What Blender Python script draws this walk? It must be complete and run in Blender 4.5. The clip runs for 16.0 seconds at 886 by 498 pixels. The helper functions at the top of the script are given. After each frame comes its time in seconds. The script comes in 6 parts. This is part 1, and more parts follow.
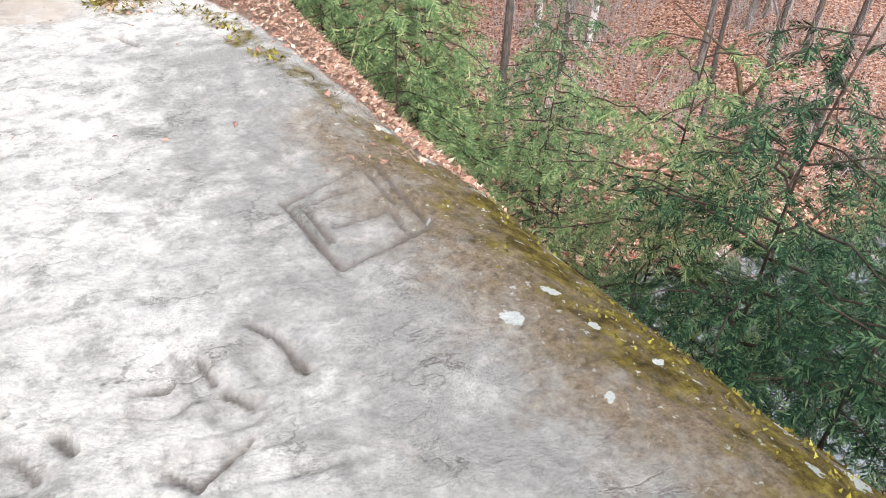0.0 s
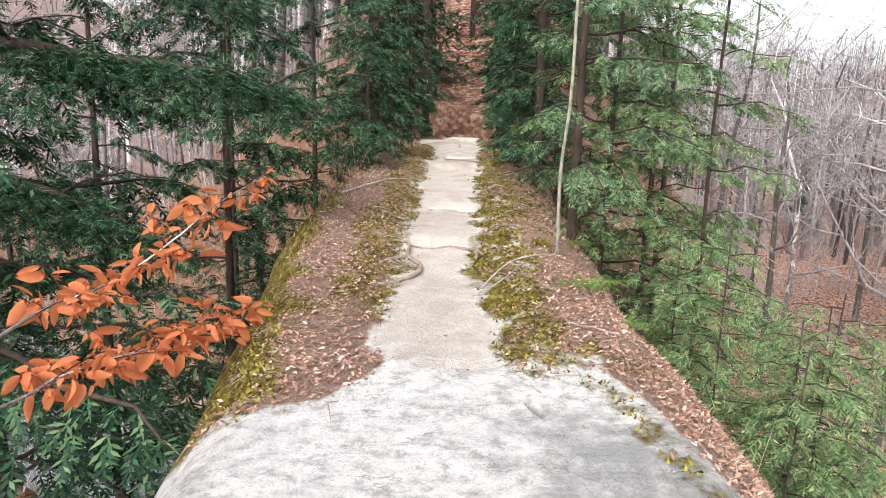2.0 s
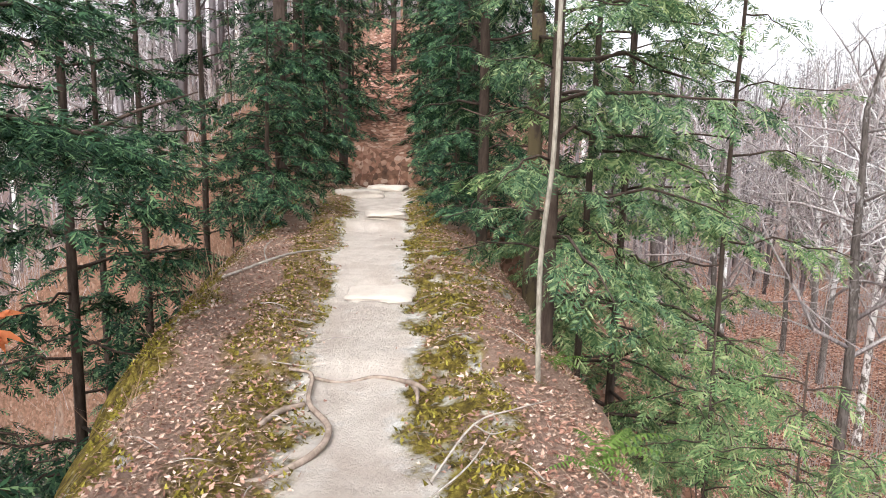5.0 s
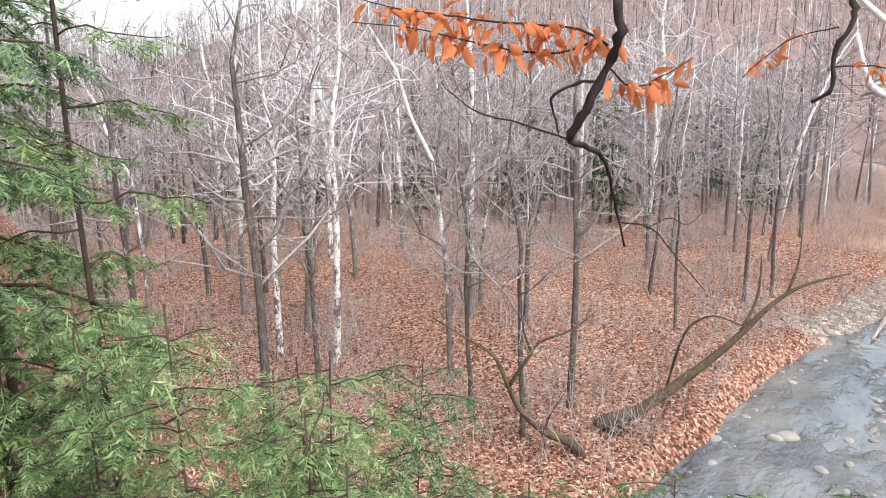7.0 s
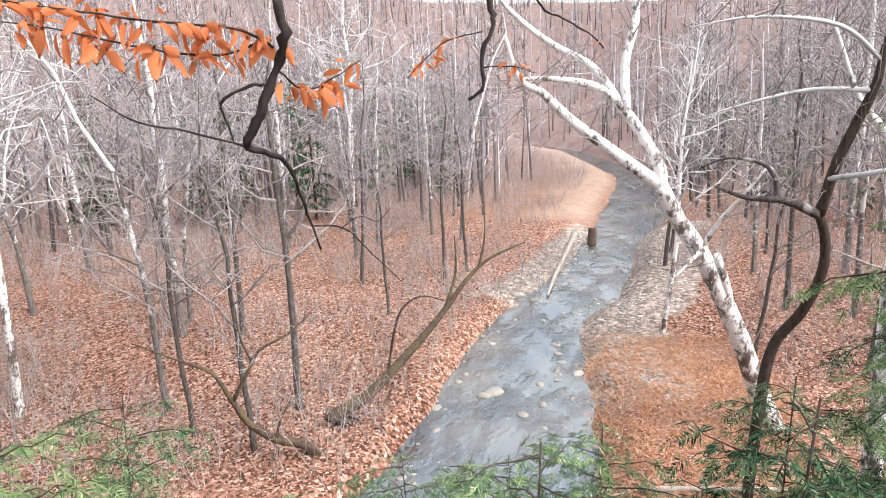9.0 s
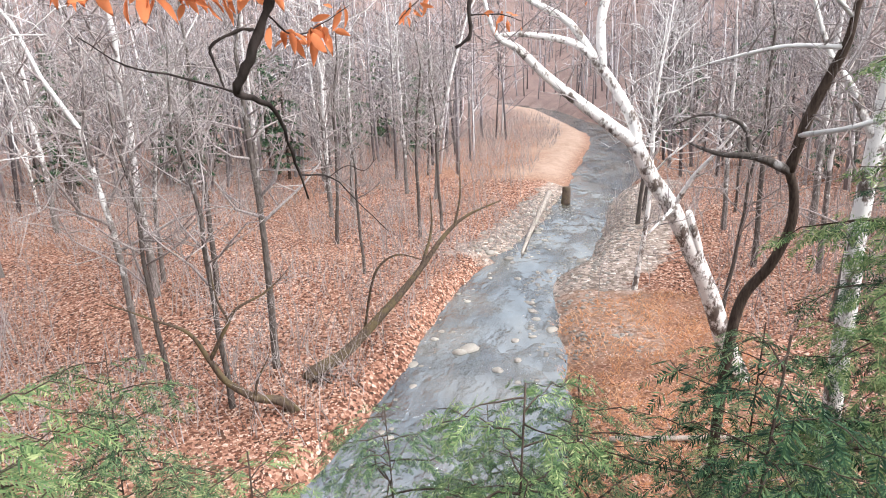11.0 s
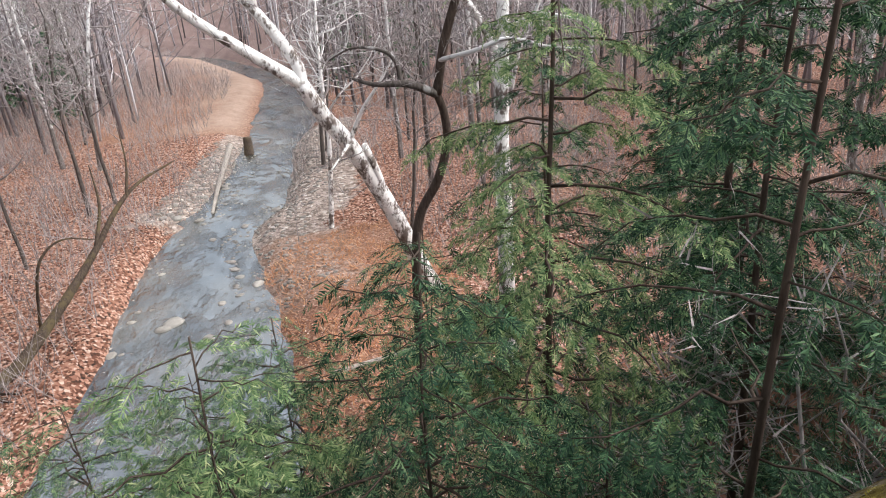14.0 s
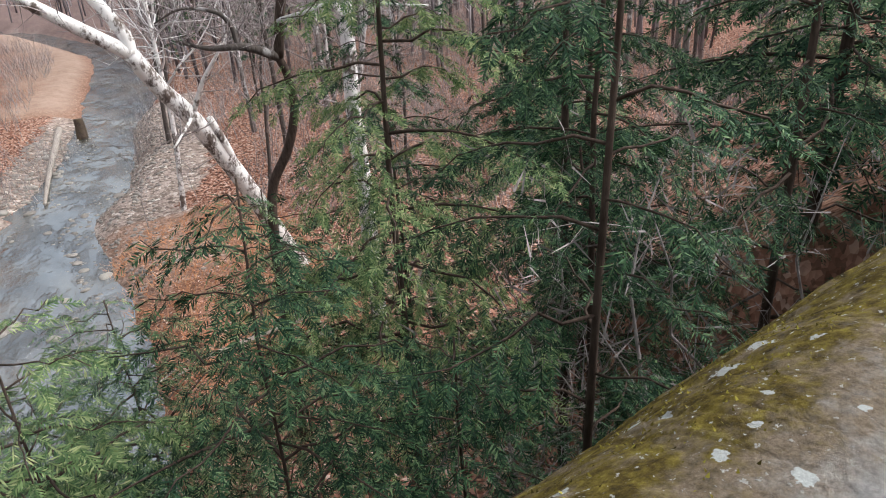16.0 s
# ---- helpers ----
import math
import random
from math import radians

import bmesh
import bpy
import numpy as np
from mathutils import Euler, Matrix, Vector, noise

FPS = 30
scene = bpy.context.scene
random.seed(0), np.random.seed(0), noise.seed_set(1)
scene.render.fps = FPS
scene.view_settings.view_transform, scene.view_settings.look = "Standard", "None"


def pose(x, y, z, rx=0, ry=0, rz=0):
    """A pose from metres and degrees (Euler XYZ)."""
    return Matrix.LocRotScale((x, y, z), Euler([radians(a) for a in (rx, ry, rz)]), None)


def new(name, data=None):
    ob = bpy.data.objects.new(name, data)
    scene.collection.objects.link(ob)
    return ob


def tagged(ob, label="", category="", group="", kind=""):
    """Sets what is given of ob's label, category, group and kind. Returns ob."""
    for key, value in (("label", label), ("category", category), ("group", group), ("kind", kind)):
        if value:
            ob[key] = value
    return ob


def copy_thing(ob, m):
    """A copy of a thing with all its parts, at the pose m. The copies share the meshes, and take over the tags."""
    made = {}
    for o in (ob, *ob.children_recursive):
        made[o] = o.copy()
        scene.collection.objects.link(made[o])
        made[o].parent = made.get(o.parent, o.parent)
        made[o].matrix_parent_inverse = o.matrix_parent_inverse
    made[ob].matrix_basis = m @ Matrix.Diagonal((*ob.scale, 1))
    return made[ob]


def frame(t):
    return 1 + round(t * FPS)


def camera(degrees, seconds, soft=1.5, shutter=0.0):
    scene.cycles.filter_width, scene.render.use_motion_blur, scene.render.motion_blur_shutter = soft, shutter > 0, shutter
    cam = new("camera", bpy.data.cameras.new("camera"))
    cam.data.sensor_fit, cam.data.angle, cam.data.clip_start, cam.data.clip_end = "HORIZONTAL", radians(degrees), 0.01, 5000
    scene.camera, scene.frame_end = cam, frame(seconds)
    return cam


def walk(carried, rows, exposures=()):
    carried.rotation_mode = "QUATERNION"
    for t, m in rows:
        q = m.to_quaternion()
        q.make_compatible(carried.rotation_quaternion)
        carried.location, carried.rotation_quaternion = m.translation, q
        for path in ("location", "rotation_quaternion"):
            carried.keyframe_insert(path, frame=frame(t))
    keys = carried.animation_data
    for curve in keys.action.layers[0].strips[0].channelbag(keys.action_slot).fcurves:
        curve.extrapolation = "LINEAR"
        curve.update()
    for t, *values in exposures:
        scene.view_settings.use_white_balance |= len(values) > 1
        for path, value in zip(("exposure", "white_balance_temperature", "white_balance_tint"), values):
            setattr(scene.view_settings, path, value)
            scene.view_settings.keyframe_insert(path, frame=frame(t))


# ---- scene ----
cam = camera(67.4, 16.0, soft=1.0)
PATH = [
    (0.0, pose(0.000, -0.000, 1.238, 52.40, -0.81, -25.47)),
    (0.5, pose(-0.127, -0.082, 1.465, 66.42, -1.30, -13.43)),
    (1.0, pose(-0.192, -0.075, 1.576, 74.24, -1.54, -6.81)),
    (1.5, pose(-0.314, 0.188, 1.544, 76.37, -1.64, -1.84)),
    (2.0, pose(-0.316, 0.522, 1.477, 77.99, -1.46, 3.39)),
    (2.5, pose(-0.349, 0.872, 1.489, 79.20, -1.58, 7.08)),
    (3.0, pose(-0.488, 1.324, 1.474, 79.75, -1.48, 10.66)),
    (5.5, pose(-0.350, 2.984, 1.640, 81.55, -0.52, -13.80)),
    (6.0, pose(-0.143, 3.022, 1.624, 80.78, 0.05, -27.57)),
    (6.5, pose(-0.070, 2.981, 1.601, 79.26, 0.48, -40.52)),
    (7.0, pose(0.086, 2.861, 1.597, 77.33, 0.84, -51.24)),
    (7.5, pose(0.178, 2.849, 1.596, 76.36, 1.00, -60.03)),
    (8.0, pose(0.189, 2.855, 1.604, 76.63, 1.42, -67.11)),
    (8.5, pose(0.211, 2.845, 1.621, 76.82, 1.85, -72.54)),
    (9.0, pose(0.222, 2.832, 1.618, 76.48, 2.28, -76.70)),
    (11.5, pose(0.107, 2.901, 1.562, 72.29, 1.92, -78.94)),
    (12.0, pose(0.105, 2.910, 1.554, 71.32, 1.99, -79.48)),
    (12.5, pose(0.118, 2.915, 1.546, 69.84, 2.29, -82.15)),
    (13.0, pose(0.183, 2.846, 1.507, 69.05, 2.59, -87.65)),
    (13.5, pose(0.159, 2.734, 1.522, 68.33, 3.14, -96.95)),
    (14.0, pose(0.096, 2.591, 1.478, 67.06, 3.69, -106.38)),
    (14.5, pose(0.082, 2.444, 1.421, 65.93, 3.45, -112.08)),
    (15.0, pose(0.080, 2.395, 1.280, 65.16, 3.34, -115.50)),
    (15.5, pose(0.078, 2.398, 1.267, 64.40, 3.33, -117.77)),
    (16.0, pose(0.068, 2.403, 1.272, 63.81, 3.45, -118.62)),
]
EXPOSURE = [(0.0, 1.58), (1.0, 1.42), (3.0, 1.45), (6.0, 1.42), (7.5, 1.5), (9.0, 1.66), (12.5, 1.55), (13.5, 1.45), (14.5, 0.9), (15.5, 0.62), (16.0, 1.05)]
walk(cam, PATH, EXPOSURE)

# ---- world and sun ----
world = bpy.data.worlds.new("overcast_sky")
scene.world = world
world.use_nodes = True
wn, wl = world.node_tree.nodes, world.node_tree.links
sky = wn.new("ShaderNodeTexSky")
sky.sky_type, sky.sun_disc = "NISHITA", False
sky.sun_elevation, sky.sun_rotation = radians(48), radians(200)
sky.air_density, sky.dust_density, sky.ozone_density = 1.0, 4.0, 1.0
hue = wn.new("ShaderNodeHueSaturation")
hue.inputs["Saturation"].default_value = 0.22
wl.new(sky.outputs[0], hue.inputs["Color"])
wl.new(hue.outputs[0], wn["Background"].inputs["Color"])
wn["Background"].inputs["Strength"].default_value = 0.15
sun = new("sun", bpy.data.lights.new("sun", "SUN"))
sun.data.energy, sun.data.angle, sun.data.color = 0.55, radians(35), (1.0, 0.97, 0.93)
SUN_DIR = Vector((math.sin(radians(200)) * math.cos(radians(48)), math.cos(radians(200)) * math.cos(radians(48)), math.sin(radians(48))))
sun.rotation_euler = SUN_DIR.to_track_quat("Z", "Y").to_euler()

rng = np.random.default_rng(7)


# ---- numpy noise ----
def vnoise(x, y, seed=0):
    x, y = np.asarray(x, float), np.asarray(y, float)
    xi, yi = np.floor(x).astype(np.int64), np.floor(y).astype(np.int64)
    fx, fy = x - xi, y - yi
    fx, fy = fx * fx * (3 - 2 * fx), fy * fy * (3 - 2 * fy)

    def h(a, b):
        n = (a * 374761393 + b * 668265263 + seed * 982451653) & 0x7FFFFFFF
        n = ((n ^ (n >> 13)) * 1274126177) & 0x7FFFFFFF
        return ((n ^ (n >> 16)) & 0xFFFF) / 65535.0
    return (h(xi, yi) * (1 - fx) + h(xi + 1, yi) * fx) * (1 - fy) + (h(xi, yi + 1) * (1 - fx) + h(xi + 1, yi + 1) * fx) * fy


def fbm(x, y, octaves=4, seed=0):
    s, a = 0.0, 0.5
    for i in range(octaves):
        s = s + a * (vnoise(x * 2 ** i + 13.7 * i, y * 2 ** i + 5.1 * i, seed + i) - 0.5)
        a *= 0.55
    return s


def sstep(a, b, v):
    t = np.clip((np.asarray(v, float) - a) / (b - a), 0, 1)
    return t * t * (3 - 2 * t)


# ---- materials ----
def material(name):
    m = bpy.data.materials.new(name)
    m.use_nodes = True
    return m, m.node_tree.nodes, m.node_tree.links, m.node_tree.nodes["Principled BSDF"]


def ramp(n, stops, interp="LINEAR"):
    r = n.new("ShaderNodeValToRGB")
    r.color_ramp.interpolation = interp
    while len(r.color_ramp.elements) < len(stops):
        r.color_ramp.elements.new(0.5)
    for e, (p, c) in zip(r.color_ramp.elements, stops):
        e.position, e.color = p, (*c, 1) if len(c) == 3 else c
    return r


def noise_node(n, l, vec, scale, detail=4.0, rough=0.55):
    t = n.new("ShaderNodeTexNoise")
    t.inputs["Scale"].default_value, t.inputs["Detail"].default_value, t.inputs["Roughness"].default_value = scale, detail, rough
    l.new(vec, t.inputs["Vector"])
    return t.outputs["Fac"]


def mixc(n, l, fac, a, b, mode="MIX"):
    x = n.new("ShaderNodeMix")
    x.data_type, x.blend_type = "RGBA", mode
    for sock, v in ((x.inputs[0], fac), (x.inputs[6], a), (x.inputs[7], b)):
        if isinstance(v, (int, float)):
            sock.default_value = v
        elif isinstance(v, tuple):
            sock.default_value = (*v, 1)
        else:
            l.new(v, sock)
    return x.outputs[2]


def mathn(n, l, op, a, b=0.0, clamp=False):
    x = n.new("ShaderNodeMath")
    x.operation, x.use_clamp = op, clamp
    for sock, v in ((x.inputs[0], a), (x.inputs[1], b)):
        if isinstance(v, (int, float)):
            sock.default_value = v
        else:
            l.new(v, sock)
    return x.outputs[0]


def attr(n, name):
    a = n.new("ShaderNodeAttribute")
    a.attribute_name = name
    return a.outputs["Fac"]


def coords(n, scale=(1, 1, 1), l=None):
    c = n.new("ShaderNodeTexCoord").outputs["Object"]
    if scale == (1, 1, 1):
        return c
    m = n.new("ShaderNodeMapping")
    m.inputs["Scale"].default_value = scale
    l.new(c, m.inputs["Vector"])
    return m.outputs[0]


def bump(n, l, height, strength, distance, target):
    b = n.new("ShaderNodeBump")
    b.inputs["Strength"].default_value, b.inputs["Distance"].default_value = strength, distance
    l.new(height, b.inputs["Height"])
    l.new(b.outputs[0], target.inputs["Normal"])


def ramp_of(n, l, value, lo, hi):
    r = ramp(n, [(lo, (0, 0, 0)), (hi, (1, 1, 1))])
    l.new(value, r.inputs[0])
    return r.outputs[0]


def voronoi(n, l, vec, scale, out="Color", feature="F1"):
    v = n.new("ShaderNodeTexVoronoi")
    v.feature = feature
    v.inputs["Scale"].default_value = scale
    l.new(vec, v.inputs["Vector"])
    return v.outputs[out]


def bark(name, dark, light, stretch=(6, 6, 1.2), patch=None, cover=0.42, climb=0.0):
    m, n, l, p = material(name)
    c = coords(n, stretch, l)
    f = noise_node(n, l, c, 3.0, 6, 0.65)
    col = ramp(n, [(0.35, dark), (0.65, light)])
    l.new(f, col.inputs[0])
    out = col.outputs[0]
    c2 = coords(n)
    big = noise_node(n, l, c2, 1.3, 3)
    out = mixc(n, l, mathn(n, l, "MULTIPLY", big, 0.5), out, tuple(v * 0.55 for v in dark))
    if patch:
        pf = ramp(n, [(cover, (0, 0, 0)), (cover + 0.08, (1, 1, 1))])
        pv = noise_node(n, l, coords(n, (1.5, 1.5, 0.9), l), 1.4, 8, 0.75)
        if climb:
            # smooth pale bark shows more towards the crown
            sep = n.new("ShaderNodeSeparateXYZ")
            l.new(coords(n), sep.inputs[0])
            pv = mathn(n, l, "ADD", pv, mathn(n, l, "MULTIPLY", mathn(n, l, "SUBTRACT", sep.outputs[2], 5.5), climb))
        l.new(pv, pf.inputs[0])
        out = mixc(n, l, pf.outputs[0], out, patch)
    l.new(out, p.inputs["Base Color"])
    p.inputs["Roughness"].default_value = 0.9
    p.inputs["Specular IOR Level"].default_value = 0.12
    bump(n, l, f, 0.6, 0.02, p)
    return m


BARK_HEMLOCK = bark("hemlock_bark", (0.045, 0.032, 0.026), (0.12, 0.09, 0.075))
BARK_GREY = bark("grey_bark", (0.06, 0.05, 0.046), (0.17, 0.15, 0.14), patch=(0.36, 0.35, 0.35), cover=0.6, climb=0.012)
BARK_PALE = bark("pale_grey_bark", (0.1, 0.088, 0.083), (0.27, 0.245, 0.235), patch=(0.6, 0.595, 0.6), cover=0.5, climb=0.022)
BARK_SYC = bark("sycamore_bark", (0.10, 0.08, 0.07), (0.24, 0.2, 0.18), patch=(0.78, 0.77, 0.765), cover=0.44, climb=0.004)
BARK_BEECH = bark("beech_bark", (0.02, 0.016, 0.015), (0.07, 0.057, 0.054), (3, 3, 1.5))
BARK_MOSSY = bark("mossy_bark", (0.055, 0.04, 0.032), (0.15, 0.115, 0.09), patch=(0.12, 0.095, 0.055), cover=0.48)
TWIG = bark("bare_twigs", (0.2, 0.172, 0.168), (0.52, 0.485, 0.485))
SHOOTS = bark("bare_shoots", (0.24, 0.2, 0.195), (0.54, 0.49, 0.485))


def far_wood_material():
    """Bare trunks and limbs, each of its own grey, some almost white. A lilac cast paints in distance haze."""
    m, n, l, p = material("far_bare_wood")
    g = n.new("ShaderNodeNewGeometry")
    col = ramp(n, [(0.0, (0.08, 0.07, 0.073)), (0.45, (0.2, 0.182, 0.193)), (0.8, (0.38, 0.36, 0.385)), (0.93, (0.56, 0.545, 0.575)), (1.0, (0.72, 0.71, 0.73))])
    l.new(g.outputs["Random Per Island"], col.inputs[0])
    f = noise_node(n, l, coords(n), 1.2, 5, 0.7)
    l.new(mixc(n, l, 0.6, col.outputs[0], mixc(n, l, f, (0.4, 0.4, 0.4), (1.6, 1.6, 1.6)), "MULTIPLY"), p.inputs["Base Color"])
    p.inputs["Roughness"].default_value = 0.95
    p.inputs["Specular IOR Level"].default_value = 0.05
    return m


TWIG_FAR = far_wood_material()
BARK_BIRCH = bark("spotted_pale_bark", (0.2, 0.18, 0.15), (0.5, 0.46, 0.39), (9, 9, 3))
BARK_ROOT = bark("worn_root", (0.2, 0.15, 0.12), (0.42, 0.34, 0.29))
DEADWOOD = bark("bleached_dead_wood", (0.3, 0.26, 0.23), (0.58, 0.53, 0.48))


def leaf_material(name, stops, trans=0.35, rough=0.6):
    m, n, l, p = material(name)
    g = n.new("ShaderNodeNewGeometry")
    col = ramp(n, stops)
    l.new(g.outputs["Random Per Island"], col.inputs[0])
    big = noise_node(n, l, coords(n), 0.9, 3)
    out = mixc(n, l, 0.45, col.outputs[0], mixc(n, l, big, (0.25, 0.25, 0.25), (1.7, 1.7, 1.7)), "MULTIPLY")
    l.new(out, p.inputs["Base Color"])
    p.inputs["Roughness"].default_value = rough
    p.inputs["Specular IOR Level"].default_value = 0.15
    t = n.new("ShaderNodeBsdfTranslucent")
    l.new(out, t.inputs["Color"])
    mx = n.new("ShaderNodeMixShader")
    mx.inputs[0].default_value = trans
    l.new(p.outputs[0], mx.inputs[1])
    l.new(t.outputs[0], mx.inputs[2])
    l.new(mx.outputs[0], n["Material Output"].inputs["Surface"])
    return m


HEMLOCK_GREEN = leaf_material("hemlock_needles", [(0.0, (0.018, 0.045, 0.026)), (0.4, (0.078, 0.15, 0.08)), (0.8, (0.17, 0.265, 0.125)), (1.0, (0.34, 0.42, 0.22))], 0.3)
HEMLOCK_MID = leaf_material("mid_hemlock_needles", [(0.0, (0.045, 0.1, 0.045)), (0.4, (0.13, 0.22, 0.09)), (0.8, (0.25, 0.34, 0.15)), (1.0, (0.42, 0.48, 0.24))])
# needles for hemlocks in shade: that shade is put into darker greens
HEMLOCK_SHADED = leaf_material("shaded_hemlock_needles", [(0.0, (0.008, 0.024, 0.014)), (0.5, (0.023, 0.062, 0.034)), (0.8, (0.06, 0.135, 0.065)), (1.0, (0.16, 0.25, 0.12))], 0.2)
HEMLOCK_LIGHT = leaf_material("young_hemlock_needles", [(0.0, (0.09, 0.17, 0.075)), (0.5, (0.16, 0.25, 0.11)), (0.85, (0.25, 0.33, 0.15)), (1.0, (0.36, 0.4, 0.2))])
BEECH_LEAF = leaf_material("dry_beech_leaves", [(0.0, (0.36, 0.08, 0.028)), (0.5, (0.62, 0.19, 0.07)), (1.0, (0.78, 0.38, 0.22))], 0.4)
LITTER_LEAF = leaf_material("fallen_leaves", [(0.0, (0.16, 0.08, 0.06)), (0.4, (0.37, 0.205, 0.155)), (0.75, (0.51, 0.33, 0.25)), (1.0, (0.68, 0.56, 0.48))], 0.15)
NEEDLE_LITTER = leaf_material("dry_needles_and_twigs", [(0.0, (0.12, 0.07, 0.05)), (0.6, (0.3, 0.19, 0.13)), (1.0, (0.5, 0.4, 0.32))], 0.0)
VALLEY_LEAF = leaf_material("valley_fallen_leaves", [(0.0, (0.12, 0.055, 0.04)), (0.35, (0.37, 0.18, 0.125)), (0.7, (0.54, 0.325, 0.245)), (1.0, (0.74, 0.6, 0.52))], 0.1)
FERN_GREEN = leaf_material("fern_fronds", [(0.0, (0.08, 0.15, 0.03)), (1.0, (0.16, 0.25, 0.06))])
DRY_GRASS = leaf_material("dry_orange_grass", [(0.0, (0.38, 0.16, 0.08)), (0.6, (0.5, 0.25, 0.13)), (1.0, (0.6, 0.38, 0.24))], 0.2)


def ground_material():
    m, n, l, p = material("leaf_litter_ground")
    c = coords(n)
    cells = voronoi(n, l, c, 8.5)
    sep = n.new("ShaderNodeSeparateColor")
    l.new(cells, sep.inputs[0])
    leaf = ramp(n, [(0.0, (0.04, 0.027, 0.022)), (0.3, (0.15, 0.068, 0.046)), (0.6, (0.3, 0.158, 0.115)), (0.85, (0.42, 0.25, 0.19)), (1.0, (0.58, 0.46, 0.39))])
    l.new(sep.outputs[0], leaf.inputs[0])
    big = noise_node(n, l, c, 0.35, 5, 0.6)
    out = mixc(n, l, 0.6, leaf.outputs[0], mixc(n, l, big, (0.45, 0.45, 0.48), (1.45, 1.4, 1.35)), "MULTIPLY")
    pale = ramp(n, [(0.5, (0, 0, 0)), (0.72, (1, 1, 1))])
    l.new(noise_node(n, l, c, 0.12, 4), pale.inputs[0])
    out = mixc(n, l, mathn(n, l, "MULTIPLY", pale.outputs[0], 0.25), out, (0.3, 0.19, 0.14))
    stones = voronoi(n, l, c, 5.0)
    sep2 = n.new("ShaderNodeSeparateColor")
    l.new(stones, sep2.inputs[0])
    grav = ramp(n, [(0.0, (0.13, 0.105, 0.09)), (0.5, (0.3, 0.24, 0.21)), (0.9, (0.43, 0.36, 0.32)), (1.0, (0.6, 0.56, 0.52))])
    l.new(sep2.outputs[1], grav.inputs[0])
    gmask = mathn(n, l, "ADD", attr(n, "gravel"), mathn(n, l, "MULTIPLY", mathn(n, l, "SUBTRACT", noise_node(n, l, c, 0.7, 8, 0.65), 0.5), 1.8))
    gm = ramp(n, [(0.4, (0, 0, 0)), (0.6, (1, 1, 1))])
    l.new(gmask, gm.inputs[0])
    out = mixc(n, l, gm.outputs[0], out, grav.outputs[0])
    om = mathn(n, l, "MULTIPLY", attr(n, "straw"), noise_node(n, l, c, 2.0, 5), True)
    out = mixc(n, l, mathn(n, l, "MULTIPLY", om, 1.1, True), out, mixc(n, l, noise_node(n, l, c, 5.0, 6, 0.7), (0.1, 0.06, 0.045), (0.46, 0.26, 0.175)))
    out = mixc(n, l, mathn(n, l, "MULTIPLY", attr(n, "duff"), 0.85), out, mixc(n, l, noise_node(n, l, c, 9, 5), (0.09, 0.06, 0.045), (0.26, 0.15, 0.1)))
    # distant ground greyed in colour, for aerial haze and twig cover
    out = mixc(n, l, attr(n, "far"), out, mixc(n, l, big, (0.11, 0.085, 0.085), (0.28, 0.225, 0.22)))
    out = mixc(n, l, mathn(n, l, "MULTIPLY", attr(n, "bar"), mathn(n, l, "ADD", 0.4, noise_node(n, l, c, 0.8, 5, 0.6)), True), out, mixc(n, l, noise_node(n, l, c, 0.9, 8, 0.75), (0.17, 0.115, 0.09), (0.58, 0.43, 0.35)))
    l.new(out, p.inputs["Base Color"])
    p.inputs["Roughness"].default_value = 0.95
    p.inputs["Specular IOR Level"].default_value = 0.05
    bump(n, l, voronoi(n, l, c, 7.0, "Distance"), 0.7, 0.08, p)
    return m


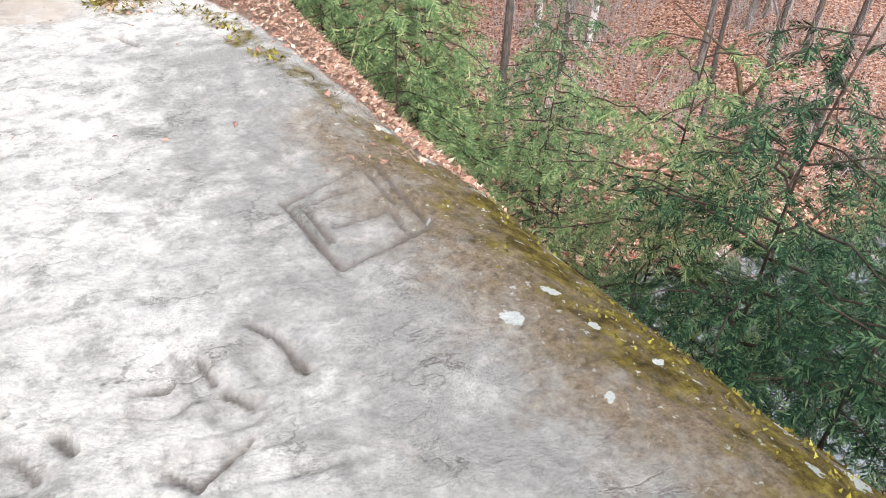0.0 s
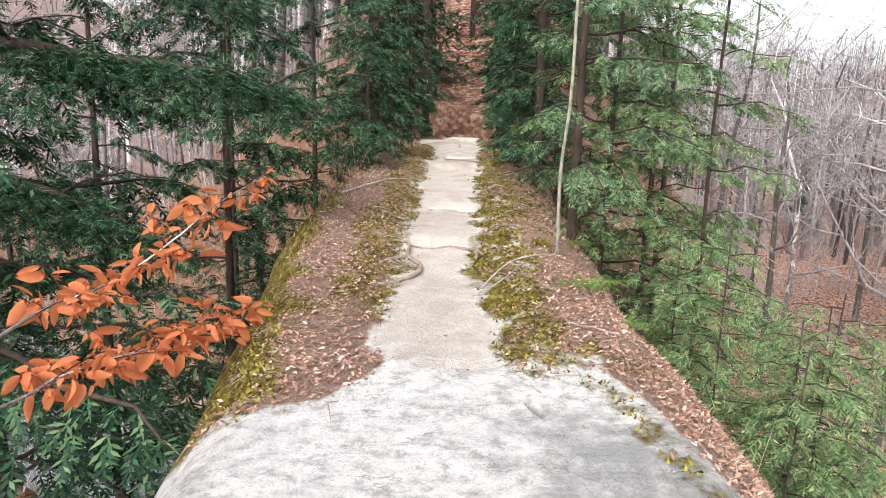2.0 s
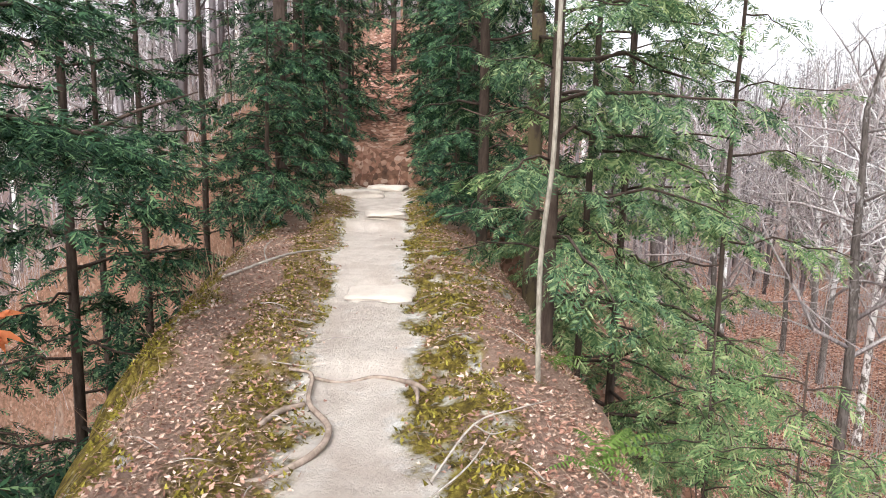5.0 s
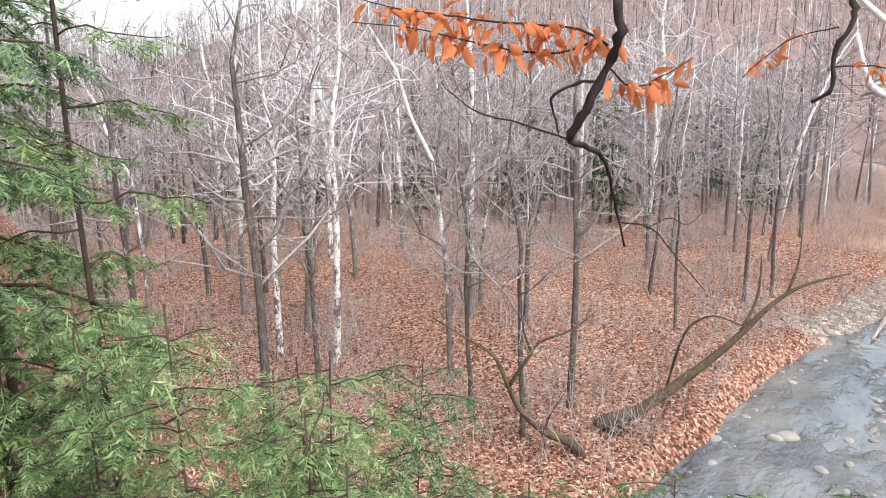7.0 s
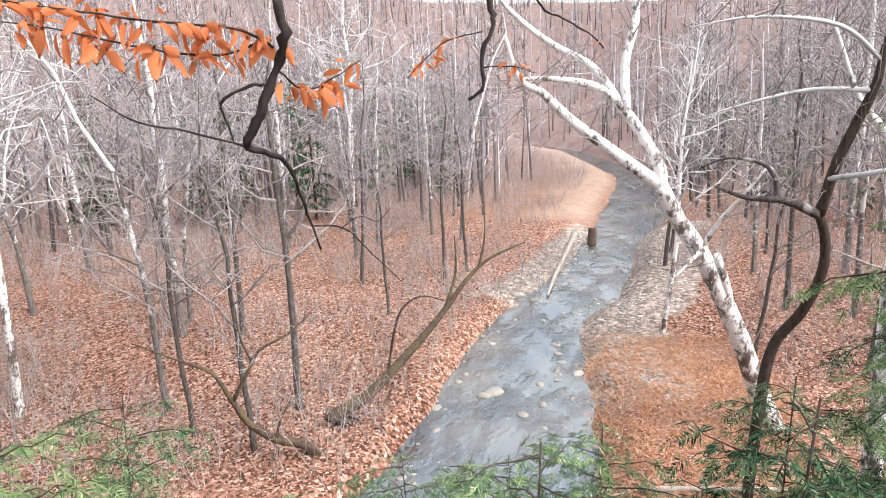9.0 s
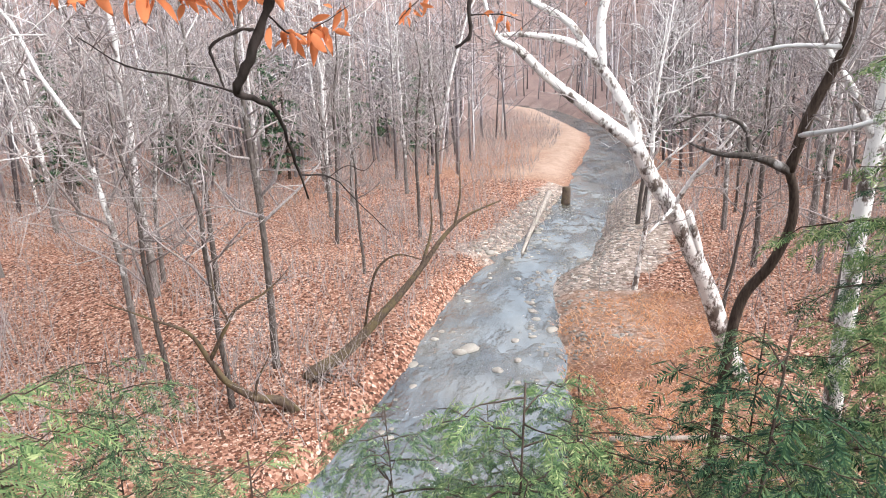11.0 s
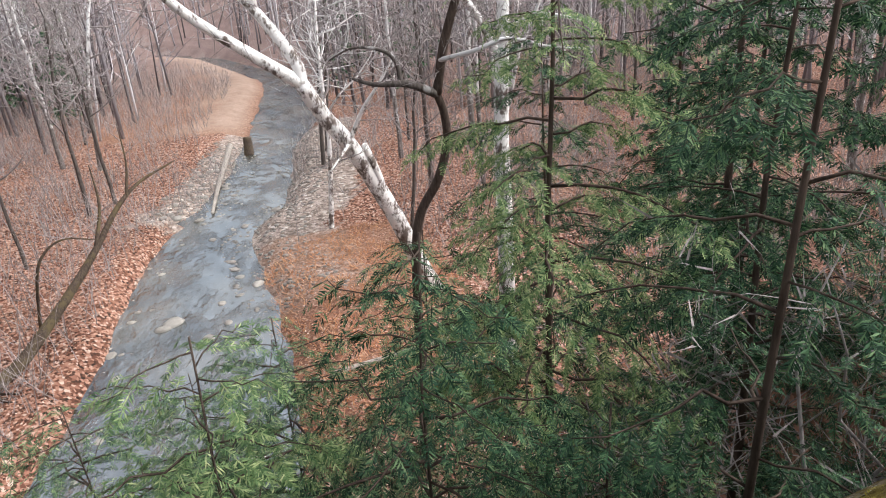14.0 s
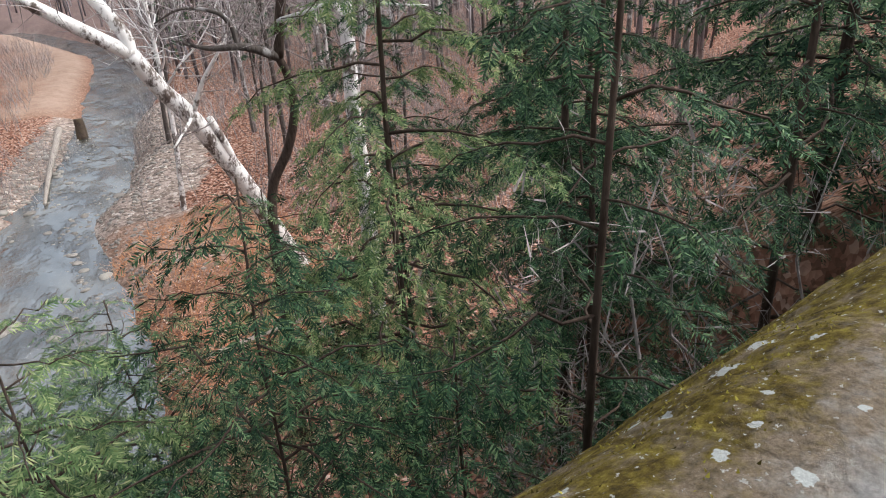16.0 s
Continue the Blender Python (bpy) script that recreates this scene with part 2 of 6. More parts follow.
def rock_material():
    m, n, l, p = material("weathered_sandstone")
    c = coords(n)
    fine = noise_node(n, l, c, 34, 9, 0.78)
    mid = noise_node(n, l, c, 5, 6, 0.6)
    big = noise_node(n, l, c, 1.1, 4)
    r1 = ramp(n, [(0.3, (0.7, 0.685, 0.67)), (0.5, (0.81, 0.79, 0.77)), (0.7, (0.88, 0.86, 0.835))])
    l.new(mid, r1.inputs[0])
    out = mixc(n, l, 0.5, r1.outputs[0], mixc(n, l, fine, (0.45, 0.45, 0.45), (1.55, 1.55, 1.55)), "MULTIPLY")
    pits = voronoi(n, l, c, 22, "Distance")
    pr = ramp(n, [(0.0, (0.35, 0.35, 0.35)), (0.22, (1, 1, 1))])
    l.new(pits, pr.inputs[0])
    pgate = ramp(n, [(0.48, (0, 0, 0)), (0.6, (1, 1, 1))])
    l.new(noise_node(n, l, c, 3.0, 4), pgate.inputs[0])
    out = mixc(n, l, mathn(n, l, "MULTIPLY", pgate.outputs[0], 0.9), out, pr.outputs[0], "MULTIPLY")
    grey = ramp(n, [(0.42, (0, 0, 0)), (0.62, (1, 1, 1))])
    l.new(big, grey.inputs[0])
    out = mixc(n, l, mathn(n, l, "MULTIPLY", grey.outputs[0], 0.4), out, (0.6, 0.595, 0.6))
    mott = ramp(n, [(0.38, (0.4, 0.4, 0.405)), (0.48, (0.95, 0.95, 0.95)), (0.58, (1.2, 1.2, 1.2))])
    l.new(noise_node(n, l, c, 9.0, 10, 0.75), mott.inputs[0])
    out = mixc(n, l, 0.65, out, mott.outputs[0], "MULTIPLY")
    # trodden sandy path
    sand = mixc(n, l, mid, (0.5, 0.43, 0.38), (0.83, 0.755, 0.69))
    scuff = ramp(n, [(0.46, (0, 0, 0)), (0.62, (1, 1, 1))])
    l.new(noise_node(n, l, c, 2.3, 7, 0.65), scuff.inputs[0])
    sand = mixc(n, l, mathn(n, l, "MULTIPLY", scuff.outputs[0], 0.5), sand, (0.46, 0.37, 0.315))
    sand = mixc(n, l, 0.35, sand, mixc(n, l, fine, (0.5, 0.5, 0.5), (1.4, 1.4, 1.4)), "MULTIPLY")

    def mask(name, amp, lo, hi, scale=9):
        v = mathn(n, l, "ADD", attr(n, name), mathn(n, l, "MULTIPLY", mathn(n, l, "SUBTRACT", noise_node(n, l, c, scale, 6, 0.65), 0.5), amp))
        r = ramp(n, [(lo, (0, 0, 0)), (hi, (1, 1, 1))])
        l.new(v, r.inputs[0])
        return r.outputs[0]
    out = mixc(n, l, mask("grey", 1.5, 0.3, 0.75, 6), out, mixc(n, l, fine, (0.2, 0.198, 0.195), (0.62, 0.61, 0.6)))
    speck = ramp(n, [(0.56, (0, 0, 0)), (0.7, (1, 1, 1))])
    l.new(noise_node(n, l, c, 60, 4, 0.7), speck.inputs[0])
    out = mixc(n, l, mathn(n, l, "MULTIPLY", speck.outputs[0], 0.3), out, (0.2, 0.19, 0.185))
    crk = noise_node(n, l, coords(n, (1.0, 1.5, 1), l), 2.6, 7, 0.6)
    cr = ramp(n, [(0.484, (0, 0, 0)), (0.497, (1, 1, 1)), (0.51, (0, 0, 0))])
    l.new(crk, cr.inputs[0])
    out = mixc(n, l, mathn(n, l, "MULTIPLY", mathn(n, l, "MULTIPLY", cr.outputs[0], pgate.outputs[0]), 0.75), out, (0.2, 0.185, 0.175))
    out = mixc(n, l, mask("path", 1.7, 0.2, 0.85, 7), out, sand)
    stain = mixc(n, l, ramp_of(n, l, fine, 0.3, 0.7), (0.09, 0.07, 0.048), (0.47, 0.375, 0.28))
    out = mixc(n, l, mask("stain", 1.7, 0.35, 1.0, 7), out, stain)
    # carved marks darkened in colour, since soft sky light shades them little
    out = mixc(n, l, mathn(n, l, "MULTIPLY", mathn(n, l, "POWER", attr(n, "groove"), 1.3), 0.8), out, (0.21, 0.18, 0.165))
    litter = mixc(n, l, fine, (0.13, 0.085, 0.068), (0.5, 0.35, 0.285))
    out = mixc(n, l, mask("litter", 0.5, 0.38, 0.6), out, litter)
    mo = ramp(n, [(0.32, (0.035, 0.027, 0.01)), (0.44, (0.11, 0.08, 0.02)), (0.56, (0.22, 0.17, 0.035)), (0.72, (0.42, 0.36, 0.08))])
    l.new(noise_node(n, l, c, 14, 7, 0.7), mo.inputs[0])
    mossc = mixc(n, l, 0.6, mo.outputs[0], mixc(n, l, fine, (0.4, 0.4, 0.4), (1.6, 1.6, 1.6)), "MULTIPLY")
    out = mixc(n, l, mask("moss", 2.1, 0.36, 0.8, 6), out, mossc)
    out = mixc(n, l, mask("lichen", 2.2, 0.55, 0.63, 26), out, (0.66, 0.7, 0.7))
    spots = ramp(n, [(0.63, (0, 0, 0)), (0.66, (1, 1, 1))])
    l.new(noise_node(n, l, c, 30, 5, 0.65), spots.inputs[0])
    out = mixc(n, l, mathn(n, l, "MULTIPLY", spots.outputs[0], attr(n, "spots")), out, (0.68, 0.69, 0.68))
    l.new(out, p.inputs["Base Color"])
    p.inputs["Roughness"].default_value = 0.92
    p.inputs["Specular IOR Level"].default_value = 0.15
    h = mathn(n, l, "ADD", mathn(n, l, "MULTIPLY", mid, 0.6), mathn(n, l, "MULTIPLY", fine, 0.9))
    h = mathn(n, l, "SUBTRACT", h, mathn(n, l, "MULTIPLY", mathn(n, l, "MULTIPLY", cr.outputs[0], pgate.outputs[0]), 0.2))
    bump(n, l, h, 1.0, 0.05, p)
    return m


def stone_material(name, a, b):
    m, n, l, p = material(name)
    c = coords(n)
    f = noise_node(n, l, c, 6, 7, 0.65)
    g = n.new("ShaderNodeObjectInfo")
    col = mixc(n, l, f, a, b)
    col = mixc(n, l, 0.5, col, mixc(n, l, g.outputs["Random"], (0.6, 0.6, 0.6), (1.35, 1.35, 1.35)), "MULTIPLY")
    l.new(col, p.inputs["Base Color"])
    p.inputs["Roughness"].default_value = 0.8
    bump(n, l, f, 0.6, 0.03, p)
    return m


def water_material():
    m, n, l, p = material("stream_water")
    c = coords(n, (1.0, 2.2, 1), l)
    f = noise_node(n, l, c, 2.2, 5, 0.6)
    deep = noise_node(n, l, coords(n), 0.25, 4)
    bed = mixc(n, l, ramp_of(n, l, deep, 0.38, 0.62), (0.012, 0.016, 0.014), (0.11, 0.1, 0.075))
    # pale blue streaks of foam and sky glint, mixed into the base colour
    rif = ramp(n, [(0.52, (0, 0, 0)), (0.7, (1, 1, 1))])
    l.new(noise_node(n, l, coords(n, (0.35, 1.6, 1), l), 1.1, 7, 0.7), rif.inputs[0])
    l.new(mixc(n, l, mathn(n, l, "MULTIPLY", rif.outputs[0], 0.3), bed, (0.36, 0.42, 0.48)), p.inputs["Base Color"])
    rr = ramp(n, [(0.4, (0.02, 0.02, 0.02)), (0.65, (0.09, 0.09, 0.09))])
    l.new(noise_node(n, l, coords(n, (0.5, 1.0, 1), l), 0.5, 4), rr.inputs[0])
    l.new(rr.outputs[0], p.inputs["Roughness"])
    p.inputs["IOR"].default_value = 3.0
    p.inputs["Specular IOR Level"].default_value = 0.8
    p.inputs["Specular Tint"].default_value = (0.86, 0.93, 1.0, 1)
    calm = ramp(n, [(0.45, (0.02, 0.02, 0.02)), (0.6, (1, 1, 1))])
    l.new(noise_node(n, l, coords(n, (0.3, 0.55, 1), l), 0.8, 5, 0.6), calm.inputs[0])
    ripple = mathn(n, l, "ADD", f, mathn(n, l, "MULTIPLY", noise_node(n, l, c, 7.0, 4, 0.6), 0.35))
    swell = mathn(n, l, "MULTIPLY", noise_node(n, l, coords(n, (0.6, 1.0, 1), l), 0.8, 3, 0.5), 1.6)
    bump(n, l, mathn(n, l, "ADD", swell, mathn(n, l, "MULTIPLY", ripple, calm.outputs[0])), 1.0, 0.12, p)
    return m


GROUND, ROCK, WATER = ground_material(), rock_material(), water_material()
STONE_PALE = stone_material("pale_river_stone", (0.2, 0.185, 0.165), (0.44, 0.415, 0.38))
SLAB_STONE = stone_material("trodden_sandstone", (0.4, 0.345, 0.3), (0.74, 0.67, 0.6))
STONE_GREY = stone_material("grey_river_stone", (0.16, 0.145, 0.13), (0.38, 0.35, 0.32))


# ---- mesh helpers ----
class Geo:
    """Vertices and triangles gathered in arrays."""
    def __init__(self):
        self.v, self.t, self.count = [], [], 0

    def add(self, v, t):
        self.v.append(np.asarray(v, float))
        self.t.append(np.asarray(t, np.int64) + self.count)
        self.count += len(v)

    def tube(self, pts, radii, sides=5):
        pts = np.asarray(pts, float)
        k = len(pts)
        radii = np.interp(np.linspace(0, 1, k), np.linspace(0, 1, len(radii)), radii)
        tan = np.gradient(pts, axis=0)
        tan /= np.linalg.norm(tan, axis=1)[:, None] + 1e-9
        ref = np.array((0.31, 0.22, 0.92)) if abs(tan[:, 2]).mean() < 0.8 else np.array((0.95, 0.28, 0.1))
        u = np.cross(tan, ref)
        u /= np.linalg.norm(u, axis=1)[:, None] + 1e-9
        w = np.cross(tan, u)
        a = np.linspace(0, 2 * np.pi, sides, endpoint=False)
        ring = pts[:, None] + radii[:, None, None] * (np.cos(a)[None, :, None] * u[:, None] + np.sin(a)[None, :, None] * w[:, None])
        i = np.arange(k - 1)[:, None] * sides
        j = np.arange(sides)[None]
        q = np.stack([i + j, i + (j + 1) % sides, i + sides + (j + 1) % sides, i + sides + j], -1).reshape(-1, 4)
        t = np.concatenate([q[:, [0, 1, 2]], q[:, [0, 2, 3]]])
        caps = [[0, c + 1, c] for c in range(1, sides - 1)] + [[(k - 1) * sides, (k - 1) * sides + c, (k - 1) * sides + c + 1] for c in range(1, sides - 1)]
        self.add(ring.reshape(-1, 3), np.concatenate([t, np.array(caps)]))

    def stamp(self, v, t, mats):
        """Copies of one small shape at many 3 x 4 placements."""
        mats = np.asarray(mats)
        out = np.einsum("nij,vj->nvi", mats[:, :, :3], v) + mats[:, None, :, 3]
        tt = t[None] + (np.arange(len(mats)) * len(v))[:, None, None]
        self.add(out.reshape(-1, 3), tt.reshape(-1, 3))

    def mesh(self, name, smooth=True):
        v = np.concatenate(self.v) if self.v else np.zeros((0, 3))
        t = np.concatenate(self.t) if self.t else np.zeros((0, 3), int)
        return array_mesh(name, v, t, smooth)


def array_mesh(name, v, t, smooth=True):
    me = bpy.data.meshes.new(name)
    me.vertices.add(len(v))
    me.vertices.foreach_set("co", v.astype(np.float32).ravel())
    k = t.shape[1]
    me.loops.add(t.size)
    me.loops.foreach_set("vertex_index", t.astype(np.int32).ravel())
    me.polygons.add(len(t))
    me.polygons.foreach_set("loop_start", (np.arange(len(t)) * k).astype(np.int32))
    me.polygons.foreach_set("loop_total", np.full(len(t), k, np.int32))
    me.polygons.foreach_set("use_smooth", np.full(len(t), smooth))
    me.update(calc_edges=True)
    return me


def link(name, me, mat, parent=None, label=""):
    ob = new(name, me)
    if mat and not me.materials:
        me.materials.append(mat)
    if parent:
        ob.parent = parent
    if label:
        ob["label"] = label
    return ob


def thing(name, place, label, category, group="", kind=""):
    e = new(name)
    e.matrix_basis = Matrix.Translation(place)
    return tagged(e, label, category, group, kind)


def smooth_line(pts, n=4, wob=0.0, r=None):
    """A Catmull-Rom line through the points."""
    p = np.asarray(pts, float)
    p = np.vstack([2 * p[0] - p[1], p, 2 * p[-1] - p[-2]])
    out = []
    for i in range(1, len(p) - 2):
        for s in np.linspace(0, 1, n, endpoint=False):
            a, b, c, d = p[i - 1:i + 3]
            out.append(0.5 * (2 * b + (c - a) * s + (2 * a - 5 * b + 4 * c - d) * s * s + (3 * b - a - 3 * c + d) * s ** 3))
    out.append(p[-2])
    out = np.array(out)
    if wob and r is not None:
        out[1:-1] += r.normal(0, wob, (len(out) - 2, 3))
    return out


def frames_along(pos, xdir, up, scale):
    """3 x 4 placements with x along xdir and z near up."""
    x = xdir / (np.linalg.norm(xdir, axis=1)[:, None] + 1e-9)
    y = np.cross(up, x)
    y /= np.linalg.norm(y, axis=1)[:, None] + 1e-9
    z = np.cross(x, y)
    m = np.stack([x, y, z], 2) * np.asarray(scale)[:, None, None]
    return np.concatenate([m, pos[:, :, None]], 2)


# ---- ground ----
STREAM = np.array([(-60, 52, 3.5), (-25, 32, 3.5), (-12, 23.5, 3.5), (-2, 14, 3.6), (8, 9, 3.6), (16, 7.6, 3.4), (24, 6.9, 3.0), (28.5, 7.0, 2.7), (33, 7.25, 2.25), (37, 7.2, 1.8),
                   (40, 6.6, 1.6), (44, 4.3, 1.5), (50, 3.0, 1.2), (56, 2.2, 1.0), (62, 1.4, 0.9), (74, -1.0, 2.3), (85, -1.6, 1.9), (95, -2.4, 1.6), (108, -1.5, 1.1), (122, 2.5, 0.9), (144, 9, 0.9), (165, 21, 1.0), (190, 34, 1.2)], float)
RIDGE_Y = (-8, -4, -0.8, 0.4, 1.2, 2.2, 3.3, 4.0, 4.8, 5.6, 7.7, 11, 19)
RIDGE_R = (2.1, 1.95, 1.75, 1.62, 1.48, 1.34, 1.33, 1.3, 1.2, 1.05, 0.9, 0.8, 0.8)
RIDGE_L = (-2.6, -2.2, -1.8, -1.72, -1.66, -1.62, -1.72, -1.82, -1.95, -2.05, -2.4, -2.5, -2.4)


def stream_field(x, y):
    best, side = np.full(np.shape(x), 1e9), np.zeros(np.shape(x))
    for (ax, ay, aw), (bx, by, bw) in zip(STREAM[:-1], STREAM[1:]):
        dx, dy = bx - ax, by - ay
        s = np.clip(((x - ax) * dx + (y - ay) * dy) / (dx * dx + dy * dy), 0, 1)
        d = np.hypot(x - ax - s * dx, y - ay - s * dy) - (aw + s * (bw - aw))
        cr = dx * (y - ay) - dy * (x - ax)
        side = np.where(d < best, np.sign(cr), side)
        best = np.minimum(best, d)
    return best, side


def ground_height(x, y):
    x, y = np.asarray(x, float), np.asarray(y, float)
    d, side = stream_field(x, y)
    d = d + 0.9 * fbm(x * 0.45, y * 0.45, 3, 11)
    z = -11.6 + 0.9 * fbm(x * 0.09, y * 0.09, 4, 3) + 0.18 * fbm(x * 0.8, y * 0.8, 3, 5)
    # slopes under and beside the rock ridge, open where the stream passes
    axis = 0.5 * (np.interp(y, RIDGE_Y, RIDGE_R) + np.interp(y, RIDGE_Y, RIDGE_L))
    rd = np.abs(x - axis) - 1.6
    talus = -4.0 - 0.95 * np.maximum(rd, 0) + 0.6 * fbm(x * 0.5, y * 0.5, 3, 8)
    openp = sstep(1.0, 6.0, d)
    z = np.maximum(z, talus * openp + (1 - openp) * -14)
    # the hill that the trail climbs, and the hill behind
    top = np.interp(y, (12, 14, 15.5, 17, 18, 22, 30, 45, 90, 200), (-2.6, -0.6, 0.35, 0.74, 0.95, 1.9, 4.5, 9.0, 17, 25))
    hw = 2.2 + 0.1 * np.maximum(y - 14, 0)
    off = x + 1.0 + 0.03 * np.maximum(y - 14, 0)
    hill = top - np.where(off > 0, 1.35, 0.95) * np.maximum(np.abs(off) - hw, 0) + 0.5 * fbm(x * 0.4, y * 0.4, 4, 21)
    z = np.where(y > 12, np.maximum(z, hill - 30 * sstep(16, 12, y)), z)
    trail_x = -0.86 - 0.03 * (y - 19)
    z = z - 0.1 * sstep(0.7, 0.3, np.abs(x - trail_x)) * sstep(17, 19, y) * sstep(45, 40, y)
    top2 = np.interp(-y, (3, 6, 9, 14, 30, 90), (-2.5, -0.3, 0.3, 1.6, 6, 16))
    hw2 = 1.8 + 0.22 * np.maximum(-y - 5, 0)
    hill2 = top2 - 0.8 * np.maximum(np.abs(x) - hw2, 0) + 0.5 * fbm(x * 0.4, y * 0.4, 4, 25)
    z = np.where(y < -2, np.maximum(z, hill2 - 30 * sstep(-6, -2, y)), z)
    # far valley sides
    r = np.hypot(x - 15, (y - 5))
    az = np.arctan2(x, y)
    rise = 52 + 8 * np.sin(az * 2.3 + 0.4) - 34 * np.exp(-((az - 0.42) / 0.24) ** 2)
    reach = 50 * np.exp(-((az - 1.5) / 0.16) ** 2)
    z = z + rise * sstep(95 + reach, 290, r) + 5 * fbm(x * 0.02, y * 0.02, 3, 31) * sstep(60, 140, r)
    bw = np.where(side < 0, 3.0, np.where((x > 42) & (x < 150), 5.0, 1.5))
    t = np.maximum(sstep(0, 1, d / bw), sstep(165, 185, x))
    return np.where(r < 210, -12.75 + (z + 12.75) * t, z)


def axis_steps(lo, hi, step, out):
    inner = np.arange(lo, hi + 0.01, step)
    ext, s = [], step
    p = hi
    while p < out:
        s *= 1.13
        p += s
        ext.append(p)
    ext = np.array(ext)
    return np.concatenate([(lo + hi) - (ext[::-1]), inner, ext])


def build_ground():
    xs, ys = axis_steps(-14, 104, 0.5, 2600), axis_steps(-24, 58, 0.5, 2600)
    X, Y = np.meshgrid(xs, ys)
    Z = ground_height(X, Y)
    v = np.stack([X, Y, Z], -1).reshape(-1, 3)
    nx, ny = len(xs), len(ys)
    i = (np.arange(ny - 1)[:, None] * nx + np.arange(nx - 1)[None]).ravel()
    q = np.stack([i, i + 1, i + nx + 1, i + nx], 1)
    me = array_mesh("ground", v, q)
    d, side = stream_field(v[:, 0], v[:, 1])
    x, y = v[:, 0], v[:, 1]
    south = (side < 0)
    grav = np.where(south & (x > 24) & (x < 66), sstep(7.5, 4.5, d) * sstep(24, 31, x), np.where((side > 0) & (x > 38) & (x < 72), sstep(5.5, 2.5, d) * sstep(38, 45, x) * sstep(72, 62, x), sstep(0.9, 0.2, d) * 0.7))
    straw = np.where((side > 0) & (x > 66) & (x < 140), sstep(22, 12, d) * sstep(0.5, 2, d), 0) + np.where(south & (x > 16) & (x < 36), sstep(11, 8, d) * sstep(0.5, 2, d), 0)
    near = np.maximum(sstep(16, 6, np.hypot(x - 1, (y - 4) * 0.5)) * sstep(-9.5, -7, v[:, 2]), 1.4 * sstep(12, 15, y) * sstep(14, 8, np.abs(x)) * sstep(-9, -5, v[:, 2]) * sstep(0.5, 1.1, np.abs(x + 0.86 + 0.03 * (y - 19))))
    left = sstep(-2, -8, x)
    # far masks the haze tone painted on the distant slopes
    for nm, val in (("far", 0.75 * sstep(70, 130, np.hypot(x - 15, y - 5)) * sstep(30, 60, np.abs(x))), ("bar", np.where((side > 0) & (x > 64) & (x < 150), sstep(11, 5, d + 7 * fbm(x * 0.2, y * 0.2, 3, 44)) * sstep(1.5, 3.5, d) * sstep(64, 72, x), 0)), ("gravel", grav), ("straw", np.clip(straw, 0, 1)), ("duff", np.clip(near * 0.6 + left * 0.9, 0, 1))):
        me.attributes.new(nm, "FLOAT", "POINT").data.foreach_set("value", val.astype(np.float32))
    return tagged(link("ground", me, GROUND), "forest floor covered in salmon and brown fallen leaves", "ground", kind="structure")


ground = build_ground()


def build_water():
    g = Geo()
    c = smooth_line(STREAM, 6)
    nrm = np.gradient(c[:, :2], axis=0)
    nrm /= np.linalg.norm(nrm, axis=1)[:, None]
    nrm = np.stack([-nrm[:, 1], nrm[:, 0]], 1)
    w = c[:, 2] + 2.5
    rows = []
    for s in np.linspace(-1, 1, 7):
        p = c[:, :2] + nrm * (w * s)[:, None]
        rows.append(np.column_stack([p, np.full(len(p), -12.4)]))
    v = np.stack(rows, 1)
    k, m = v.shape[:2]
    i = (np.arange(k - 1)[:, None] * m + np.arange(m - 1)[None]).ravel()
    q = np.stack([i, i + 1, i + m + 1, i + m], 1)
    me = array_mesh("stream", v.reshape(-1, 3), q)
    return tagged(link("water_stream", me, WATER), "shallow rippled stream reflecting the pale sky", "stream", kind="structure")


build_water()


# ---- the rock ridge with the trail ----
TRAIL_Y = (-8, 3, 5, 6.5, 10.6, 17.5)
TRAIL_X = (0.0, -0.42, -0.6, -0.68, -0.78, -0.86)
SQUARE = np.array([(0.333, 1.916), (0.717, 2.051), (0.74, 1.606), (0.403, 1.497)])


def seg_dist(x, y, a, b):
    dx, dy = b[0] - a[0], b[1] - a[1]
    s = np.clip(((x - a[0]) * dx + (y - a[1]) * dy) / (dx * dx + dy * dy), 0, 1)
    return np.hypot(x - a[0] - s * dx, y - a[1] - s * dy)


